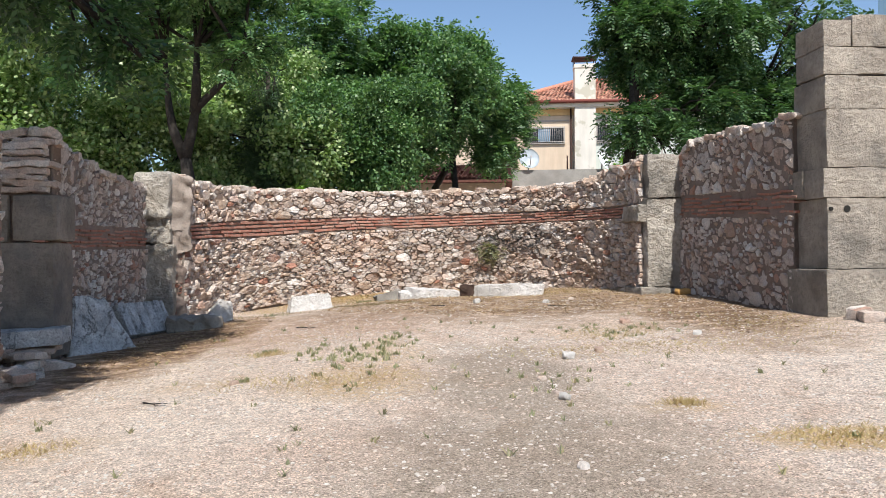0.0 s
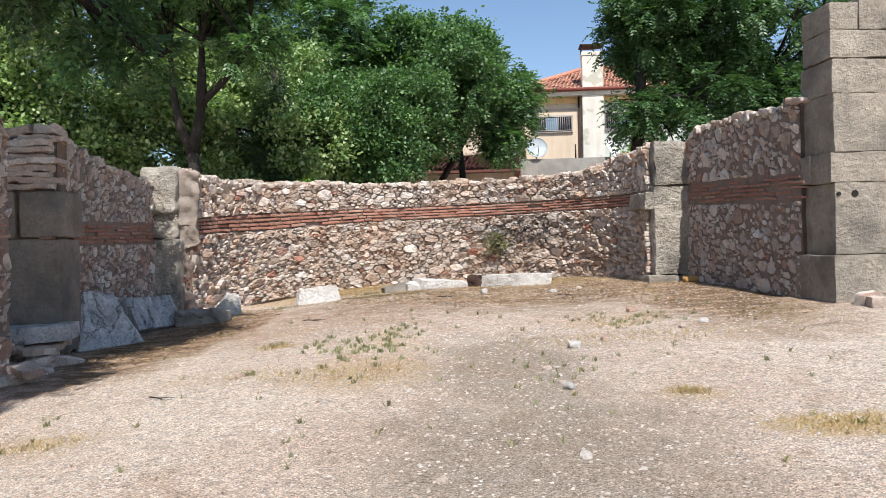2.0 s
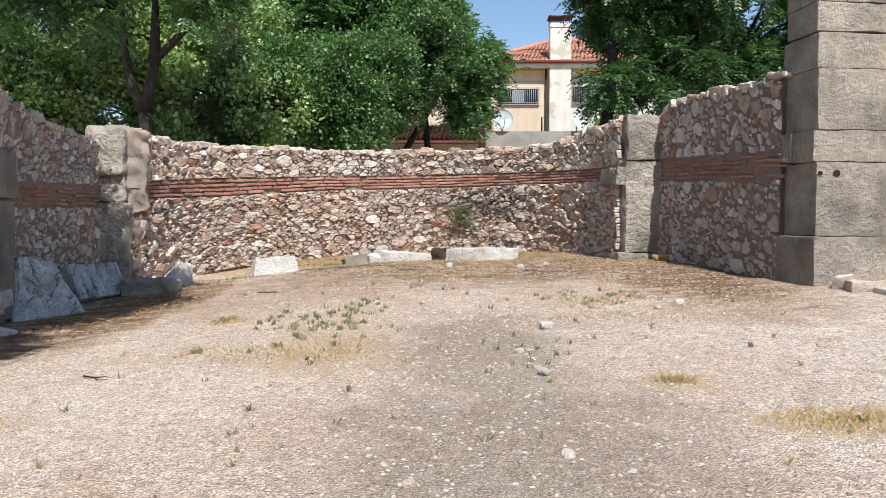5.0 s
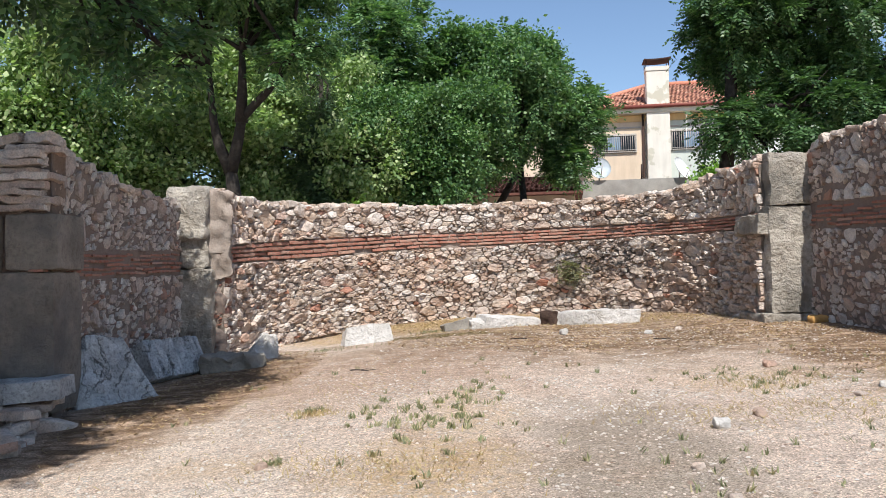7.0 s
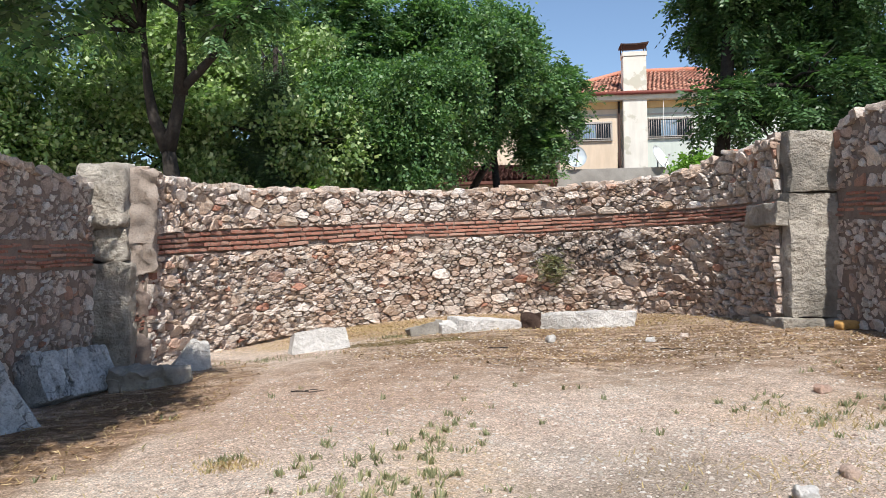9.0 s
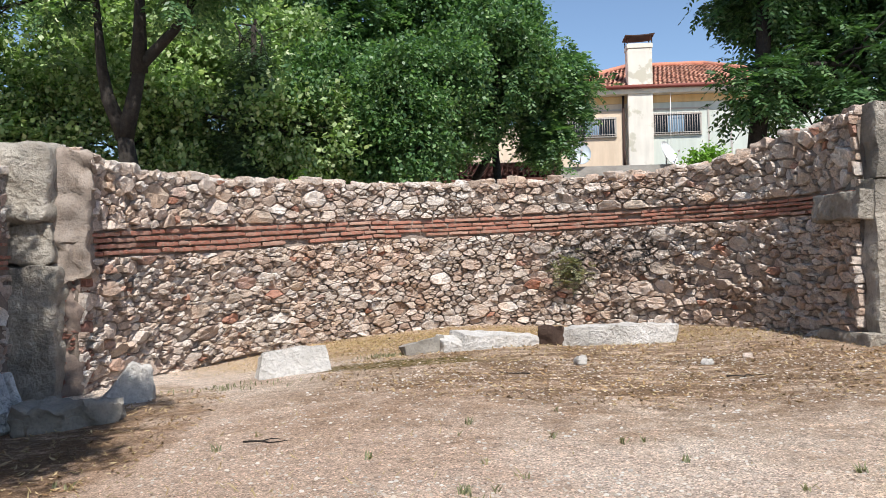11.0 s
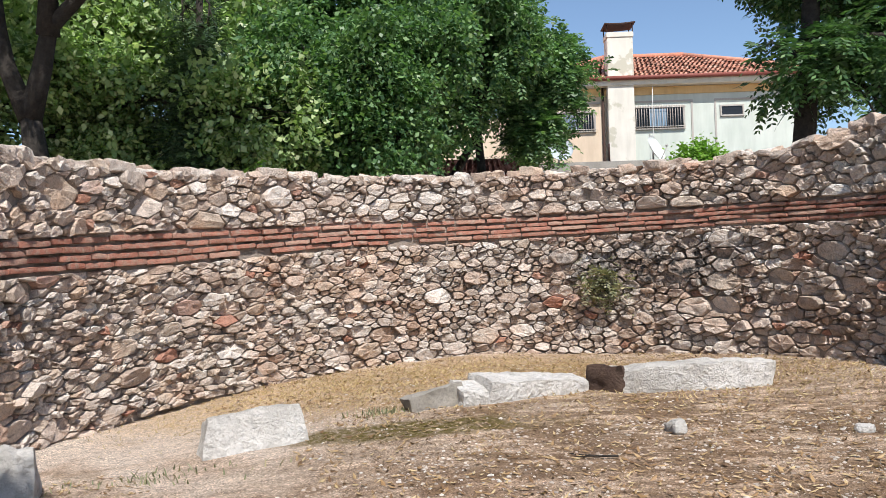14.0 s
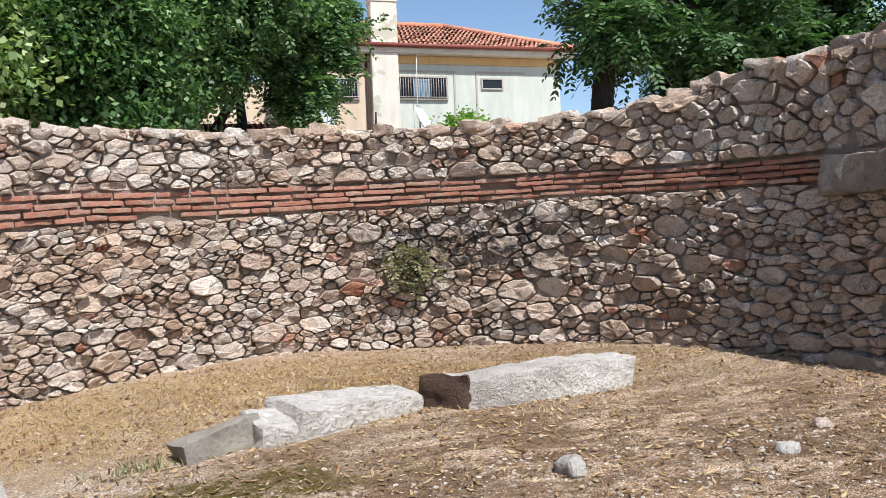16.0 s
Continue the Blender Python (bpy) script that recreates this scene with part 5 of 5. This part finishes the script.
blades("dry_grass", "thin dry straw grass on the ground", [(5000, -2.4, 16.2, 3.4, 1.6), (2200, 0.8, 15.6, 3, 1.2), (350, 2.1, 5.0, 0.5, 0.25), (350, -1.9, 6.9, 0.8, 0.4), (700, 1.3, 8.3, 1.5, 0.6), (600, -3.3, 9.6, 2.6, 2.5), (500, 3.2, 9.5, 1, 1.4)], M_DRY, 0.035, 0.0035, 1.6, 1)
tufts = [(int(nrg.integers(8, 22)), float(nrg.normal(-1.5, 0.36)), float(nrg.normal(8.3, 0.6)), 0.035, 0.035) for _ in range(75)]
tufts += [(int(nrg.integers(4, 12)), float(nrg.uniform(-4.0, 3.0)), float(nrg.uniform(4.2, 11.5)), 0.025, 0.025) for _ in range(90)]
tufts += [(int(nrg.integers(6, 16)), float(nrg.normal(1.3, 0.35)), float(nrg.normal(9.7, 0.3)), 0.04, 0.04) for _ in range(26)]
tufts += [(int(nrg.integers(5, 12)), float(nrg.normal(0.45, 0.25)), float(nrg.normal(6.3, 0.7)), 0.03, 0.03) for _ in range(20)]
tufts += [(60, -2.41, 7.03, 0.07, 0.06), (90, -2.67, 8.64, 0.14, 0.1), (200, -0.62, 15.35, 0.15, 0.2), (110, -2.6, 14.6, 0.3, 0.15), (90, -3.9, 13.2, 0.7, 0.2)]
blades("green_weeds", "small grey-green weeds in low upright tufts", tufts, M_WEED, 0.048, 0.0055, 0.8, 2, "weed")
blades("straw_tufts", "dry yellow grass tufts on bare ground", [(260, 1.34, 5.94, 0.14, 0.1), (200, -2.6, 8.5, 0.25, 0.12), (240, -1.2, 7.0, 0.5, 0.6), (160, 2.1, 5.0, 0.35, 0.15), (200, -3.3, 5.2, 0.4, 0.2), (260, 1.3, 9.4, 0.6, 0.4)], M_DRY, 0.04, 0.0035, 1.1, 4)


def litter(name, label, spots, material, size, seed):
    g = np.random.default_rng(seed)
    p = np.concatenate([scatter_points(n, x, y, rx, ry, g, True) for n, x, y, rx, ry in spots])
    n = len(p)
    a = g.uniform(0, math.tau, n)
    l = size * g.uniform(0.5, 1.3, (n, 1))
    d = np.stack([np.cos(a), np.sin(a), g.normal(0, 0.2, n)], 1) * l
    s = np.stack([-np.sin(a), np.cos(a), g.normal(0, 0.25, n)], 1) * l * 0.33
    p = p + np.array((0, 0, 0.008))
    q = np.stack([p - d, p + s, p + d + np.array((0, 0, 0.01)), p - s], 1).reshape(-1, 3)
    tagged(new(name, mesh_from(name, q, np.arange(n * 4).reshape(-1, 4), material, False)), label, "leaf litter", kind="stuff")


litter("leaf_litter", "fallen dry leaves scattered near the apse", [(5200, 0.2, 13.8, 3.3, 2.4), (2600, -1.2, 16.3, 3.6, 1.3), (1600, 3.0, 11.5, 1.2, 2.6), (1200, -4.4, 10.8, 0.9, 2.6)], M_DEADLEAF, 0.028, 3)


def gravel(n, seed, name, label, lo, hi, spots):
    g = np.random.default_rng(seed)
    base = np.array([(1, 0, 0), (-1, 0, 0), (0, 1, 0), (0, -1, 0), (0, 0, 1), (0.5, 0.5, 0.65), (-0.5, 0.55, 0.6), (0.55, -0.5, 0.6), (-0.5, -0.5, 0.7)], float)
    tri = np.array([(0, 2, 5), (2, 4, 5), (4, 0, 5), (2, 1, 6), (1, 4, 6), (4, 2, 6), (3, 0, 7), (0, 4, 7), (4, 3, 7), (1, 3, 8), (3, 4, 8), (4, 1, 8)])
    p = np.concatenate([scatter_points(int(n * k), x, y, rx, ry, g, True) for k, x, y, rx, ry in spots])
    m = len(p)
    s = lo + (hi - lo) * g.uniform(0, 1, (m, 1, 1)) ** 3
    v = base[None] * s * g.uniform(0.6, 1.2, (m, 1, 3)) * np.array((1, 1, 0.6))
    a = g.uniform(0, math.tau, m)
    ca, sa = np.cos(a)[:, None], np.sin(a)[:, None]
    v = np.stack([v[..., 0] * ca - v[..., 1] * sa, v[..., 0] * sa + v[..., 1] * ca, v[..., 2]], -1) + p[:, None, :]
    f = (tri[None] + (np.arange(m) * 9)[:, None, None]).reshape(-1, 3)
    tagged(new(name, mesh_from(name, v.reshape(-1, 3), f, M_PEBBLE, False)), label, "gravel", kind="stuff")


gravel(46000, 5, "gravel", "small pale gravel strewn on bare earth", 0.004, 0.019, [(0.62, 0.0, 6.5, 4.5, 3.5), (0.3, 0.5, 11, 4, 3), (0.08, 0, 14.5, 3.5, 2.5)])

# plant growing out of the apse wall
pl = empty("wall_plant", apse_world(2.03, 1.7, 0.06), "straggly grey-green plant growing from the stone wall", "plant")
g = np.random.default_rng(9)
n = 120
c0 = np.array(apse_world(2.03, 1.68, 0.08))
pp = c0 + g.normal(0, 1, (n, 3)) * np.array((0.14, 0.04, 0.13)) + np.array((0, -0.05, 0))
hh = g.normal(0, 1, (n, 3)) + np.array((0, -0.6, 0.2))
hh /= np.linalg.norm(hh, axis=1, keepdims=True)
v, f = fronds(pp, hh, (0.14, 0.06, 0.012, 4, 0.3), g)
part("leaves", mesh_from("leaves", v - np.array(pl.location), f, M_WEED, False), None, pl)
bm = bmesh.new()
for k in range(9):
    e = Vector((g.normal(0, 0.13), -0.06 - abs(g.normal(0, 0.04)), g.normal(-0.02, 0.16)))
    tube_bm([Vector((0, 0.05, -0.05)), e * 0.5 + Vector((0, -0.03, 0)), e], [0.006, 0.005, 0.002], 5, bm)
part("stems", bm, M_BARK, pl)

# dry twigs on the bare ground
for x, y, turn, length in ((-2.77, 10.83, 2, 0.30), (-2.95, 6.35, -35, 0.3), (0.9, 12.6, 15, 0.35), (-1.1, 12.9, 160, 0.3)):
    bm = bmesh.new()
    pts = [Vector((length * (k / 5 - 0.5), 0.025 * math.sin(2.1 * k + x), 0.012 + 0.006 * math.sin(1.7 * k))) for k in range(6)]
    tube_bm(pts, [0.008 - 0.0011 * k for k in range(6)], 6, bm)
    tube_bm([pts[2], pts[2] + Vector((0.05, 0.05, 0.006)), pts[2] + Vector((0.11, 0.07, 0.004))], [0.005, 0.004, 0.002], 5, bm)
    ob = part("twig", bm, M_BARK, None)
    ob.matrix_basis = pose(x, y, ground_z(x, y), 0, 0, turn)
    tagged(ob, "thin dry forked twig lying on bare earth", "twig", "dry twigs")
